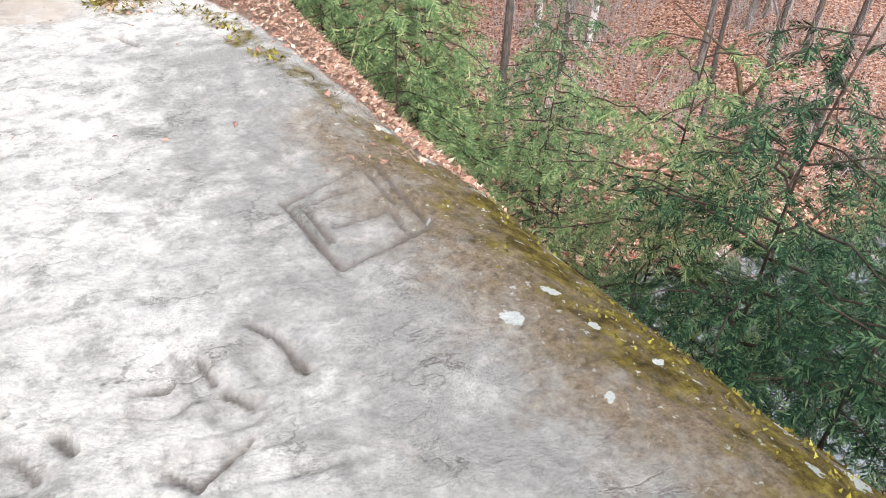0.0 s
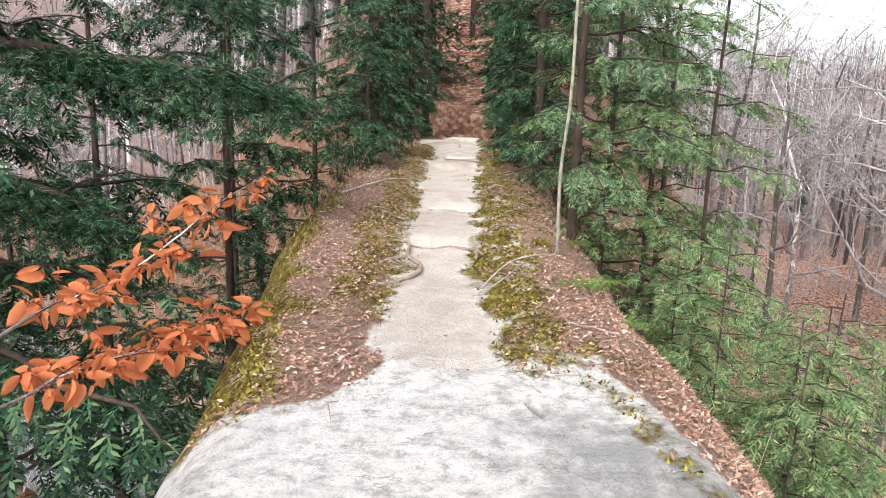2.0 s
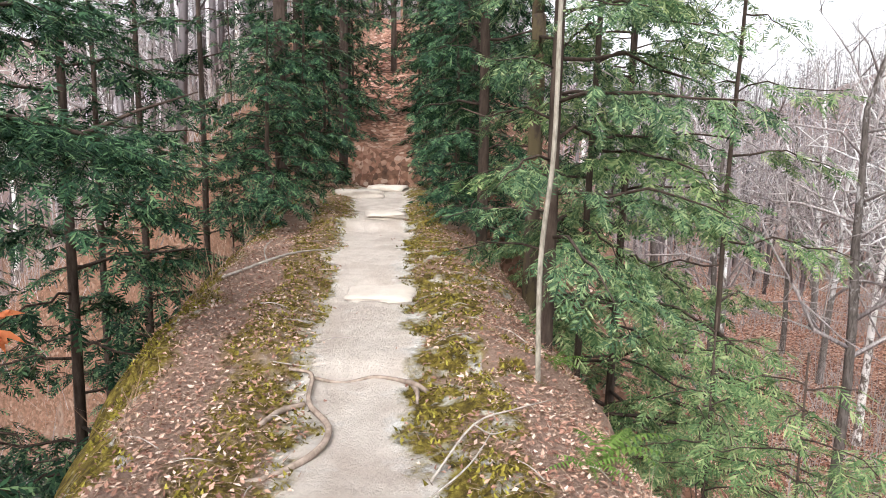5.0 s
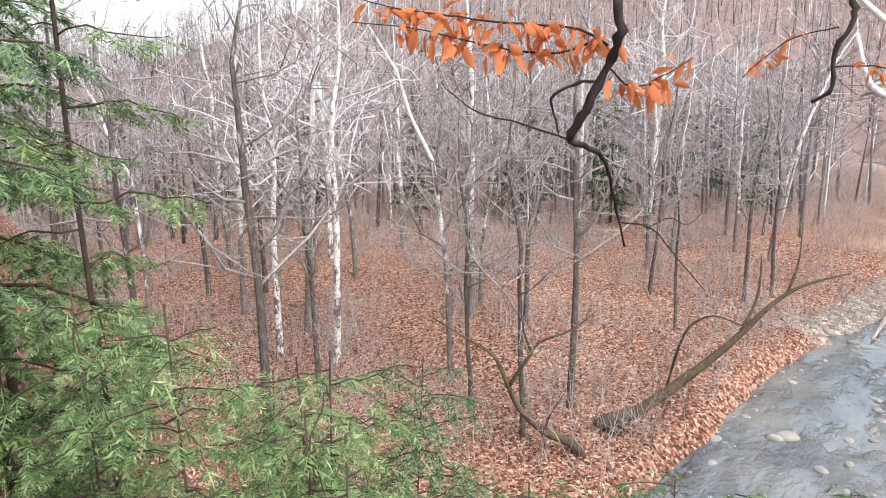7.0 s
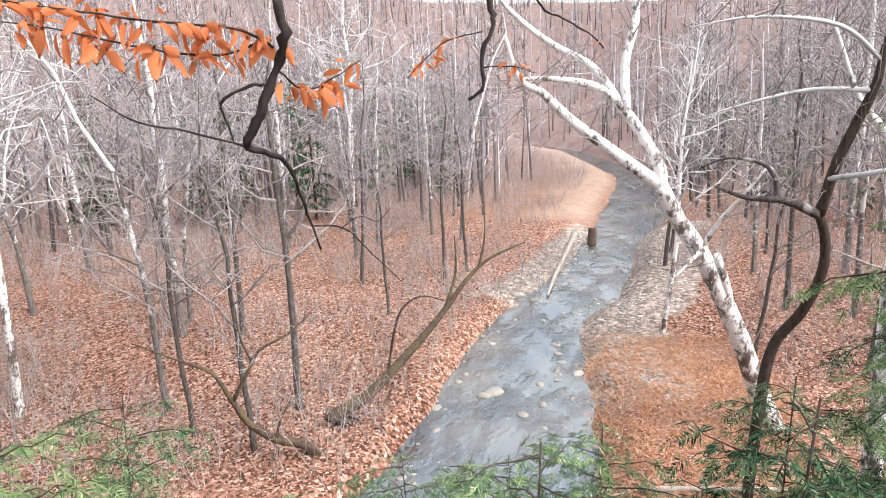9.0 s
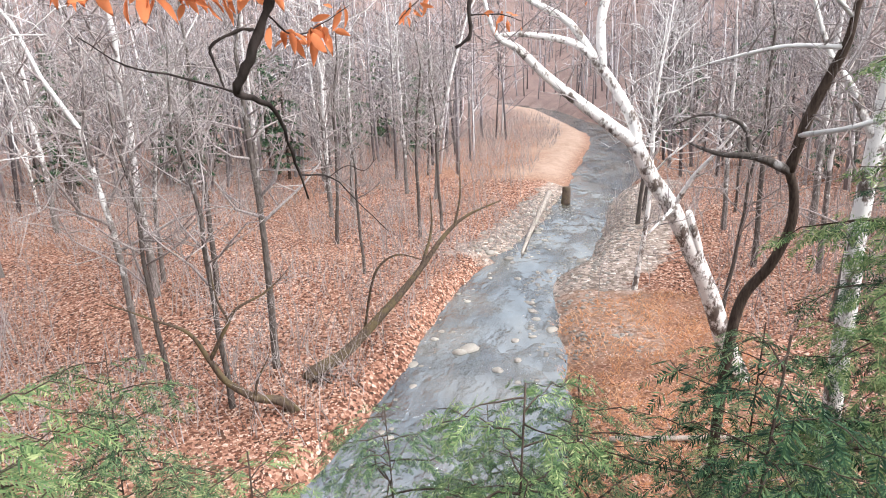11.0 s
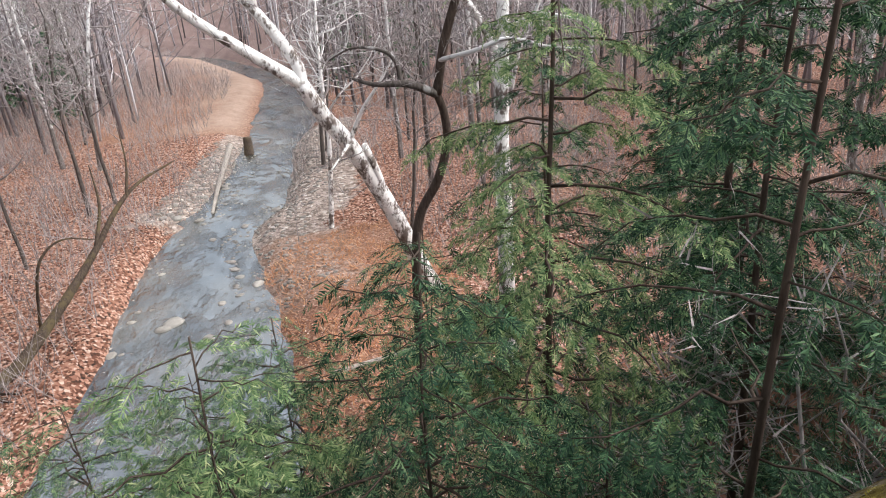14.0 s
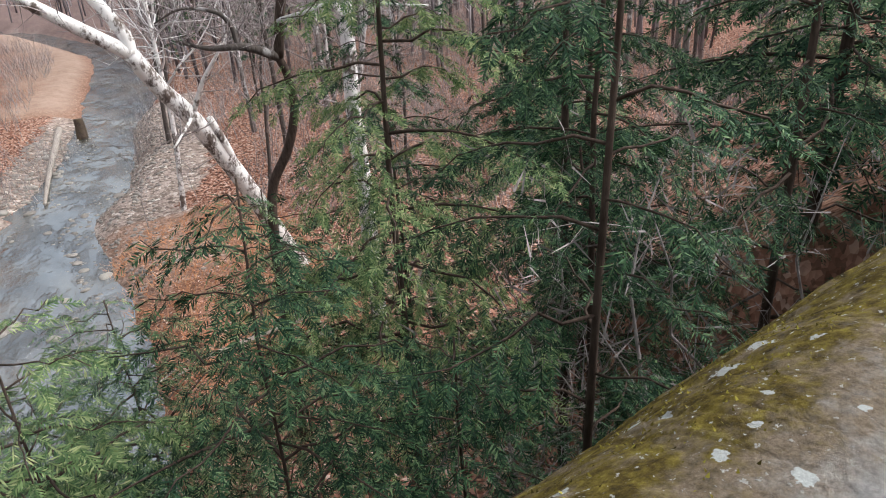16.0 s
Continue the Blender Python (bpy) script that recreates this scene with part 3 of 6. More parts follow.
def carving(x, y, want="depth"):
    """Depth of the old carved marks in the bare rock, or the dirt and shade painted into them."""
    g, dirt_shade = np.zeros(np.shape(x)), np.zeros(np.shape(x))

    def cut(a, b, wid, dep):
        nonlocal g, dirt_shade
        wob = 0.016 * fbm(x * 6, y * 6, 2, 87)
        p = np.exp(-((seg_dist(x, y, a, b) + wob) / (wid * 0.95)) ** 4)
        g = np.maximum(g, 1.3 * dep * p)
        dirt_shade = np.maximum(dirt_shade, p * min(1, dep * 60) if wid < 0.0245 else 1.2 * p * (1 - p) + 0.1 * p)
    for k in range(4):
        cut(SQUARE[k], SQUARE[(k + 1) % 4], 0.015, 0.02)
    for a, b, w, dpt in (((0.379, 1.895), (0.421, 1.639), 0.013, 0.016),
                         ((0.431, 1.884), (0.587, 1.908), 0.013, 0.016),
                         ((0.448, 1.71), (0.654, 1.738), 0.013, 0.016),
                         ((0.654, 1.738), (0.655, 1.623), 0.013, 0.016),
                         ((0.666, 1.998), (0.682, 1.766), 0.013, 0.016),
                         ((0.638, 1.583), (0.731, 1.596), 0.013, 0.016),
                         ((0.097, 1.365), (0.155, 1.294), 0.014, 0.022),
                         ((0.155, 1.294), (0.19, 1.143), 0.014, 0.022),
                         ((-0.046, 1.293), (-0.023, 1.201), 0.014, 0.022),
                         ((-0.003, 1.154), (0.049, 1.089), 0.014, 0.022),
                         ((-0.154, 0.985), (-0.106, 0.924), 0.014, 0.022),
                         ((-0.106, 0.924), (0.028, 0.995), 0.014, 0.022),
                         ((-0.2, 1.235), (-0.122, 1.228), 0.014, 0.022),
                         ((-0.368, 1.19), (-0.335, 1.134), 0.014, 0.022),
                         ((-0.456, 1.174), (-0.412, 1.093), 0.014, 0.022),
                         ((0.089, 1.263), (0.112, 1.179), 0.045, 0.016),
                         ((-0.015, 1.095), (0.033, 1.073), 0.045, 0.016),
                         ((-0.181, 1.154), (-0.13, 1.166), 0.045, 0.016),
                         ((-0.131, 0.984), (-0.062, 0.975), 0.045, 0.016),
                         ((-0.444, 1.13), (-0.422, 1.083), 0.045, 0.016),
                         ((-0.058, 1.257), (-0.043, 1.191), 0.045, 0.016),
                         ((0.044, 0.958), (0.156, 0.947), 0.012, 0.005),
                         ((0.156, 0.947), (0.308, 0.851), 0.012, 0.005),
                         ((0.308, 0.851), (0.391, 0.734), 0.012, 0.005),
                         ((0.081, 0.863), (0.201, 0.846), 0.012, 0.005),
                         ((-0.33, 1.521), (-0.255, 1.51), 0.012, 0.005),
                         ((-0.497, 1.651), (-0.368, 1.621), 0.012, 0.005),
                         ((-0.55, 3.62), (-0.05, 3.76), 0.022, 0.035), ((-0.05, 3.76), (0.03, 3.58), 0.02, 0.02), ((-0.62, 4.2), (-0.2, 4.26), 0.05, 0.03)):
        cut(a, b, w, dpt)
    return g if want == "depth" else dirt_shade


def ridge_top(x, y):
    xl, xr = np.interp(y, RIDGE_Y, RIDGE_L), np.interp(y, RIDGE_Y, RIDGE_R)
    z = np.interp(y, (-8, 0, 5, 6.6, 6.95, 7.1, 9, 9.2, 12, 12.2, 16, 17.2, 19), (0.5, 0, 0.0, 0.07, 0.1, 0.2, 0.24, 0.32, 0.42, 0.52, 0.7, 0.68, -0.4))
    er, el = xr - x, x - xl
    roll = np.interp(y, (-8, 2.2, 3.2, 5, 8, 19), (0.55, 0.5, 0.62, 0.5, 0.4, 0.35))
    z = z - roll * (1 - np.clip(er / 0.75, 0, 1)) ** 2 - 0.26 * (1 - np.clip(el / 0.4, 0, 1)) ** 2.2
    pc = np.interp(y, TRAIL_Y, TRAIL_X)
    side = sstep(0.38, 0.7, np.abs(x - pc)) * sstep(3.6, 5.0, y)
    z = z + side * (0.07 + 0.05 * fbm(x * 3, y * 3, 3, 41))
    z = z + 0.05 * fbm(x * 1.3, y * 1.3, 4, 17) + 0.014 * fbm(x * 8, y * 8, 3, 19)
    z = z + 0.07 * fbm(x * 4.5, y * 3.0, 4, 27) * sstep(0.9, 0.25, er) * sstep(3.5, 2.5, y)
    ledge = np.abs(fbm(x * 1.1, y * 5.0, 3, 23))
    z = z - 0.012 * sstep(0.03, 0.0, ledge) * sstep(4.0, 3.2, y)
    return z - carving(x, y)


def ridge_masks(x, y, er, el):
    n1 = fbm(x * 2.2, y * 2.2, 4, 51)
    pc = np.interp(y, TRAIL_Y, TRAIL_X)
    hw = np.interp(y, (3, 5, 6.5, 10.6, 17.5), (0.46, 0.37, 0.37, 0.44, 0.47))
    off = np.abs(x - pc) + 0.38 * n1
    on = sstep(3.7, 4.7, y)
    path = sstep(hw + 0.16, hw - 0.2, off) * on
    lb = 3.35 + 0.55 * sstep(-1.75, -0.6, x) + 0.4 * n1
    rb = np.interp(y, (-8, 1.9, 2.2, 2.9, 3.7, 4.5, 5.2), (9, 9, 1.05, 0.82, 0.6, 0.3, 0.1)) + 0.2 * n1
    left = (x < pc)
    soil = np.where(left, sstep(-0.15, 0.25, y - lb), sstep(-0.05, 0.12, x - rb)) * sstep(hw - 0.05, hw + 0.12, off + 0.02)
    soil = np.maximum(soil, np.where(left, 0, sstep(hw - 0.02, hw + 0.12, off) * sstep(4.0, 4.7, y)))
    moss = np.where(left, sstep(0.42, 0.2, np.abs(off - hw - 0.22)) * sstep(4.4, 5.4, y) * 0.7, np.maximum(sstep(0.42, 0.16, np.abs(off - hw - 0.24)) * (0.66 + 1.2 * np.clip(fbm(x * 4, y * 4, 3, 59) + 0.1, 0, 0.3)), sstep(0.06, 0.16, fbm(x * 2.6, y * 2.6, 3, 57)) * 0.75 * (off > hw)) * sstep(3.7, 4.5, y))
    moss = np.maximum(moss, np.where(left, sstep(0.55, 0.2, el + 0.6 * n1) * sstep(3.0, 3.8, y) * 1.0, 0))
    band = np.abs(x - (rb - 0.12))
    moss = np.maximum(moss, sstep(0.17, 0.05, band) * 0.52 * sstep(1.7, 2.3, y) * sstep(5, 4.2, y))
    rim = sstep(0.95, 0.35, er) * sstep(2.9, 1.6, y)
    moss = np.maximum(moss, rim * 0.78)
    stain = np.maximum(sstep(1.2, 0.55, er) * sstep(3.2, 2.2, y) * 1.05, sstep(0.5, 0.1, el) * 0.3)
    stain = np.maximum(stain, np.where((y < 3) & (er < 0), 0.6, 0))
    litter = soil * (1 - 0.95 * sstep(0.5, 0.95, moss))
    lich = np.zeros(np.shape(x))
    for px, py, pr in ((1.36, 0.62, 0.09), (1.38, 0.42, 0.08), (1.3, 0.98, 0.05), (1.05, 0.84, 0.035), (0.96, 1.0, 0.04), (1.17, 0.44, 0.04), (1.2, 1.5, 0.05), (0.9, 2.45, 0.07), (1.0, 2.2, 0.08),
                       (1.1, 1.95, 0.08), (0.75, 1.1, 0.06), (0.93, 1.18, 0.05), (0.82, 0.75, 0.04), (0.3, 4.1, 0.06), (0.38, 3.95, 0.05), (1.3, 1.55, 0.06), (1.42, 1.0, 0.06)):
        lich = np.maximum(lich, 1.0 * np.exp(-(((x - px) ** 2 + (y - py) ** 2) / (0.62 * pr) ** 2) ** 1.5))
    spots = 0.85 * sstep(0.95, 0.5, er) * sstep(3.4, 2.6, y) + 0.1 * sstep(4, 3, y)
    return {"path": path, "groove": np.clip(carving(x, y, "dirt_shade"), 0, 1), "grey": 0.72 * sstep(2.0, 1.0, er) * sstep(4.3, 3.2, y) + 0.25 * sstep(0.5, 0.1, el), "litter": litter, "moss": moss, "stain": stain, "lichen": lich, "spots": np.clip(spots, 0, 1)}


def build_ridge():
    ys = np.concatenate([np.arange(-8, -0.5, 0.12), np.arange(-0.5, 0.84, 0.03), np.arange(0.84, 2.12, 0.0115), np.arange(2.12, 4.4, 0.032), np.arange(4.4, 9, 0.04), np.arange(9, 19, 0.1)])
    u = np.concatenate([np.linspace(0, 0.38, 26, endpoint=False), np.linspace(0.38, 0.84, 124, endpoint=False), np.linspace(0.84, 1, 34)])
    down = np.array([0.06, 0.2, 0.45, 0.8, 1.3, 2.0, 3.0, 4.4, 6.5, 9.0])
    Y = np.repeat(ys[:, None], len(u) + 2 * len(down), 1)
    xl, xr = np.interp(ys, RIDGE_Y, RIDGE_L)[:, None], np.interp(ys, RIDGE_Y, RIDGE_R)[:, None]
    wob = 0.1 * fbm(ys * 1.7, ys * 0 + 3.3, 3, 61)[:, None]
    wob2 = 0.12 * fbm(ys * 1.5, ys * 0 + 9.3, 3, 63)[:, None]
    xl, xr = xl + wob, xr + wob2
    top_x = xl + (xr - xl) * u[None]
    top_z = ridge_top(top_x, Y[:, :len(u)])
    # sides drop from each rim; the underside is arched over the stream
    low = -14 + 9.6 * np.exp(-((ys - 12.2) / 4.6) ** 4)
    def flank(x0, z0, sign, seed):
        dd = down[None] * np.clip((z0 - low[:, None]) / 9.0, 0.2, 1.5)
        bul = 0.28 * fbm(ys[:, None] * 0.9 + 0 * dd, dd * 1.4 + seed, 4, seed) + 0.1 * np.sin(dd * 5 + seed)
        return x0 + sign * (0.22 * (1 - np.exp(-dd * 4)) + 0.05 * dd + bul * np.clip(dd, 0, 1)), z0 - dd
    rx, rz = flank(top_x[:, -1:], top_z[:, -1:], 1, 71)
    lx, lz = flank(top_x[:, :1], top_z[:, :1], -1, 77)
    X = np.concatenate([lx[:, ::-1], top_x, rx], 1)
    Z = np.concatenate([lz[:, ::-1], top_z, rz], 1)
    v = np.stack([X, Y, Z], -1)
    k, m = v.shape[:2]
    i = (np.arange(k - 1)[:, None] * m + np.arange(m)[None]).ravel()
    j = (np.arange(k - 1)[:, None] * m + (np.arange(m)[None] + 1) % m).ravel()
    q = np.stack([i, j, j + m, i + m], 1)
    me = array_mesh("rock_ridge", v.reshape(-1, 3), q)
    xx, yy = X.ravel(), Y.ravel()
    er = (xr + 0 * X).ravel() - xx
    el = xx - (xl + 0 * X).ravel()
    for nm, val in ridge_masks(xx, yy, er, el).items():
        me.attributes.new(nm, "FLOAT", "POINT").data.foreach_set("value", np.asarray(val, np.float32))
    return tagged(link("ground_rock_ridge", me, ROCK), "narrow pale sandstone ridge with carved marks, moss and a trodden trail", "rock ridge", kind="structure")


build_ridge()


# ---- hemlocks ----
def spray_shape(pairs, needles, wid, seed):
    """A flat hemlock spray, 1 long: side twigs, each a thin needled strip with needles that stand out of it."""
    r = np.random.default_rng(seed)
    v, t = [], []

    def tri(a, b, c):
        t.append((len(v), len(v) + 1, len(v) + 2))
        v.extend((a, b, c))

    def twig(o, dirx, length, k):
        d = np.array((math.cos(dirx), math.sin(dirx), -0.14))
        s = np.array((-math.sin(dirx), math.cos(dirx), 0))
        e, c = o + d * length, o + d * length * 0.45
        lift = np.array((0, 0, r.normal(0, 0.012)))
        base = len(v)
        v.extend((o, c + s * wid + lift, e, c - s * wid - lift))
        t.extend(((base, base + 1, base + 2), (base, base + 2, base + 3)))
        for i in range(k):
            f = (i + 0.6) / k
            c = o + d * length * f
            nl = 0.085 * (1.15 - 0.5 * f) * r.uniform(0.8, 1.25)
            for sg in (-1, 1):
                tip = c + (s * sg * 0.9 + d * 0.6) * nl + np.array((0, 0, r.normal(0, 0.015)))
                tri(c - d * 0.018, c + d * 0.018, tip)
    twig(np.zeros(3), 0.0, 1.0, needles)
    for i in range(pairs):
        x = 0.06 + 0.88 * i / pairs
        for sg in (-1, 1):
            a = sg * r.uniform(0.7, 1.1)
            ln = (0.42 * (1 - x) + 0.13) * r.uniform(0.75, 1.15)
            twig(np.array((x + r.uniform(-0.03, 0.03), 0, -0.14 * x * x)), a, ln, max(0, int(round(needles * (1.15 - x)))))
    return np.array(v, float), np.array(t)


SPRAYS = {"near": [spray_shape(7, 0, 0.036, s) for s in (11, 12, 13)],
          "fine": [spray_shape(6, 0, 0.036, s) for s in (1, 2, 3)],
          "mid": [spray_shape(5, 0, 0.05, s) for s in (4, 5)],
          "far": [spray_shape(4, 0, 0.06, s) for s in (6, 7)],
          "distant": [spray_shape(4, 0, 0.09, s) for s in (8, 9)]}
SPRAY_SIZE = {"near": 0.13, "fine": 0.16, "mid": 0.2, "far": 0.3, "distant": 0.75}
SPRAY_GAP = {"near": 0.5, "fine": 0.62, "mid": 0.82, "far": 0.95, "distant": 0.7}


def open_air(p):
    """Where the walker passes and looks out: no foliage there."""
    x, y, z = p[:, 0], p[:, 1], p[:, 2]
    tx = np.interp(y, TRAIL_Y, TRAIL_X)
    on_trail = (np.abs(x - tx) < np.interp(y, (4, 8, 12, 30), (1.2, 0.62, 0.4, 0.45))) & (z > -0.3) & (z < 4.5) & (y < 21)
    platform = (x > -1.9) & (x < 1.5) & (y < 6.0) & (z > -0.6)
    return on_trail | platform


def hemlock(place, height, r, crown, reach, lod="mid", step=0.2, count=40, seed=0, leaf=None, wood=None, lean=(0, 0), label="", blunt=0.18, sag=0.42):
    g = np.random.default_rng(1000 + seed)
    place = np.array(place, float)
    tree = thing("hemlock_tree", place, label or "young green hemlock with drooping feathery sprays", "tree", "hemlocks by the ridge")
    h = np.linspace(0, 1, 9)
    line = np.stack([lean[0] * h * height + 0.04 * height ** 0.5 * np.cumsum(g.normal(0, 0.25, 9)) * h, lean[1] * h * height + 0.04 * height ** 0.5 * np.cumsum(g.normal(0, 0.25, 9)) * h, h * height], 1)
    tg = Geo()
    tg.tube(np.vstack([line[:1] - (0, 0, 0.5), line]), [r * 1.25, r, r * 0.85, r * 0.6, r * 0.35, 0.006], 8)
    link("trunk", tg.mesh("hemlock_trunk"), wood or BARK_HEMLOCK, tree)
    wood_g, leaf_g = Geo(), Geo()
    mats = []
    size = SPRAY_SIZE[lod]
    for b in range(count):
        f = crown + (0.99 - crown) * (b + g.uniform(0, 1)) / count
        o = np.array([np.interp(f, h, line[:, k]) for k in range(3)])
        az = b * 2.39996 + g.normal(0, 0.35)
        span = (f - crown) / (1 - crown)
        L = reach * (blunt + (1.1 - blunt) * (1 - span) ** 0.85) * g.uniform(0.7, 1.15)
        if span < 0.12:
            L *= 0.75
        out = np.array((math.cos(az), math.sin(az), 0))
        s = np.linspace(0, 1, 7)
        droop = sag * g.uniform(0.6, 1.3)
        pts = o + out * (s * L)[:, None] + np.array((0, 0, 1)) * (L * (0.22 * s - droop * s * s))[:, None]
        pts[1:] += g.normal(0, 0.025 * L, (6, 3))
        if open_air(pts[3:] + place).any():
            keep = ~open_air(pts + place)
            k = int(np.argmin(keep)) if not keep.all() else 7
            if k < 3:
                continue
            pts = pts[:k]
            L *= k / 7
        br = max(0.006, 0.011 * L ** 1.1)
        wood_g.tube(pts, [br, br * 0.7, 0.003], 4)
        n = max(2, int(L / (step * SPRAY_GAP[lod])))
        for i in range(n):
            q = 0.16 + 0.84 * (i + g.uniform(0, 0.8)) / n
            c = np.array([np.interp(q * (len(pts) - 1), np.arange(len(pts)), pts[:, k]) for k in range(3)])
            for sg in (-1, 1):
                a = az + sg * g.uniform(0.55, 1.15)
                ln = min(0.9, 0.42 * L * (1.05 - q) + 0.16)
                d = np.array((math.cos(a), math.sin(a), -0.2 - 0.3 * q + g.normal(0, 0.16)))
                m = max(1, int(round(ln / (size * 0.62))))
                for j in range(m):
                    a2 = a + g.normal(0, 0.3)
                    mats.append((c + d * ln * j / m, (math.cos(a2), math.sin(a2), d[2] - 0.2 * j + g.normal(0, 0.22)), size * g.uniform(0.7, 1.15)))
        mats.append((pts[-1], (out[0], out[1], -0.45), size))
    if mats:
        pos = np.array([m[0] for m in mats])
        xd = np.array([m[1] for m in mats])
        sc = np.array([m[2] for m in mats])
        ok = ~open_air(pos + place + xd * 0.3)
        pos, xd, sc = pos[ok], xd[ok], sc[ok]
        up = np.array((0, 0, 1)) + g.normal(0, 0.28, (len(pos), 3))
        fr = frames_along(pos, xd, up, sc)
        kinds = SPRAYS[lod]
        pick = g.integers(0, len(kinds), len(pos))
        for k, (sv, st) in enumerate(kinds):
            if (pick == k).any():
                leaf_g.stamp(sv, st, fr[pick == k])
    if wood_g.v:
        if lod in ("near", "fine"):
            for bv, bt in zip(wood_g.v, wood_g.t):
                link("branch", array_mesh("hemlock_branch", bv, bt - bt.min()), wood or BARK_HEMLOCK, tree)
        else:
            tagged(link("branchwork", wood_g.mesh("hemlock_branchwork"), wood or BARK_HEMLOCK, tree), kind="stuff")
    tagged(link("crown", leaf_g.mesh("hemlock_crown", False), leaf or HEMLOCK_GREEN, tree), kind="stuff")
    return tree


def gz(x, y):
    return float(ground_height(np.array(x), np.array(y)))


def rooted(x, y):
    """On the ridge or the ground, whichever is on top."""
    xl, xr = np.interp(y, RIDGE_Y, RIDGE_L), np.interp(y, RIDGE_Y, RIDGE_R)
    z = gz(x, y)
    if xl + 0.1 < x < xr - 0.05 and -8 < y < 19:
        z = max(z, float(ridge_top(np.array(x), np.array(y))))
    return (x, y, z - 0.05)


def tall(x, y, top, *args, **kw):
    p = rooted(x, y)
    return hemlock(p, top - p[2], *args, **kw)


# beside the trail
tall(0.72, 7.9, 8.0, 0.05, 0.08, 1.6, "fine", 0.2, 60, 1, HEMLOCK_GREEN)
tall(1.25, 8.9, 9.0, 0.06, 0.3, 2.1, "mid", 0.2, 60, 2, HEMLOCK_MID)
tall(0.55, 11.0, 9.5, 0.07, 0.03, 1.8, "mid", 0.22, 50, 3, HEMLOCK_SHADED)
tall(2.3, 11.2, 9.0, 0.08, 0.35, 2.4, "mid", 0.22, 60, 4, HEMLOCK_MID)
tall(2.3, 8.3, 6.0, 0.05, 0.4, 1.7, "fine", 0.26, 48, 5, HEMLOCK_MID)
tall(0.7, 14.0, 10.0, 0.08, 0.02, 1.9, "far", 0.2, 46, 6, HEMLOCK_SHADED)
tall(1.2, 17.6, 12.0, 0.1, 0.02, 2.3, "far", 0.22, 50, 7, HEMLOCK_SHADED)
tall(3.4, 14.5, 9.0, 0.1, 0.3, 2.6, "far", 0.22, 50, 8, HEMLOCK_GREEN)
tall(0.5, 20.5, 11.0, 0.1, 0.02, 1.9, "far", 0.22, 44, 9, HEMLOCK_SHADED)
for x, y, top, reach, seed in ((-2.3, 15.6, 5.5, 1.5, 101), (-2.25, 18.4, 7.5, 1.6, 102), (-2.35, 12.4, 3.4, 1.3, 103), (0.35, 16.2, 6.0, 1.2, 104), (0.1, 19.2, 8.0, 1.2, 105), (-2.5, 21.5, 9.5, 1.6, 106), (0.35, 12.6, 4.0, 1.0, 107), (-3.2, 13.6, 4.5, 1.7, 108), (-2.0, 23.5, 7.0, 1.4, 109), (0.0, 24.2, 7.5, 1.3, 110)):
    tall(x, y, top, 0.04, 0.02, reach, "mid" if y < 15 else "far", 0.2, 44, seed, HEMLOCK_SHADED, label="young hemlock crowding the edge of the trail")
# young ones that stand on the slope below and reach up beside the ridge
YOUNG = "light green young hemlock reaching up from the slope"
for k, (x, y, top, reach, seed) in enumerate(((2.5, 5.9, 0.1, 1.2, 11), (3.2, 7.1, -0.5, 1.4, 12), (5.2, 7.8, -1.2, 1.5, 13), (4.3, 5.5, -1.8, 1.4, 14), (6.7, 2.8, -1.8, 1.7, 15), (6.4, 4.9, -2.3, 1.7, 16), (3.5, 3.2, -0.25, 1.35, 17),
                                              (3.1, 2.0, 0.25, 1.3, 18), (2.7, 1.0, -0.7, 1.0, 19), (5.6, 1.3, -0.7, 1.3, 20), (8.3, 4.0, -3.2, 1.8, 10), (1.75, 6.3, 0.5, 0.9, 47), (1.9, 5.2, -0.1, 0.9, 48), (2.2, 5.6, -0.05, 1.0, 49), (2.9, 6.5, -0.2, 1.2, 50), (3.6, 5.0, -1.0, 1.2, 51), (1.7, 7.1, 0.6, 0.9, 52))):
    z0 = rooted(x, y)[2]
    # two by the rim take the needles darkened for shade
    tall(x, y, top, 0.028, max(0.3, 1 - 3.0 / (top - z0)), reach, "near" if k in (6, 7, 8) else "fine", 0.26, 36, seed, HEMLOCK_SHADED if k in (7, 8) else HEMLOCK_GREEN if k in (2, 3, 4, 5, 9, 10) else HEMLOCK_LIGHT if k > 12 else HEMLOCK_MID, label=YOUNG, blunt=0.3, sag=0.3)
# behind the overlook
SHADY = "dark green hemlock with long drooping branches below the ridge"
tall(2.42, 0.35, 3.4, 0.036, 0.35, 1.2, "near", 0.2, 26, 21, HEMLOCK_SHADED, label=SHADY)
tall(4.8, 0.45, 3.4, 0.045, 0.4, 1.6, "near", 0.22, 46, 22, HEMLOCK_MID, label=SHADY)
tall(6.6, -0.45, 0.9, 0.045, 0.45, 1.7, "fine", 0.2, 46, 121, HEMLOCK_SHADED, label=SHADY, blunt=0.3)
tall(4.4, -1.4, 3.6, 0.05, 0.35, 1.7, "near", 0.22, 40, 122, HEMLOCK_SHADED, label=SHADY)
tall(3.4, -2.7, 4.5, 0.06, 0.2, 1.9, "fine", 0.24, 40, 23, HEMLOCK_SHADED, label=SHADY)
tall(6.3, -2.6, 4.5, 0.08, 0.15, 2.3, "mid", 0.22, 48, 24, HEMLOCK_SHADED, label=SHADY)
tall(5.2, -6.0, 5.0, 0.09, 0.15, 2.4, "far", 0.2, 50, 25, HEMLOCK_SHADED, label=SHADY)
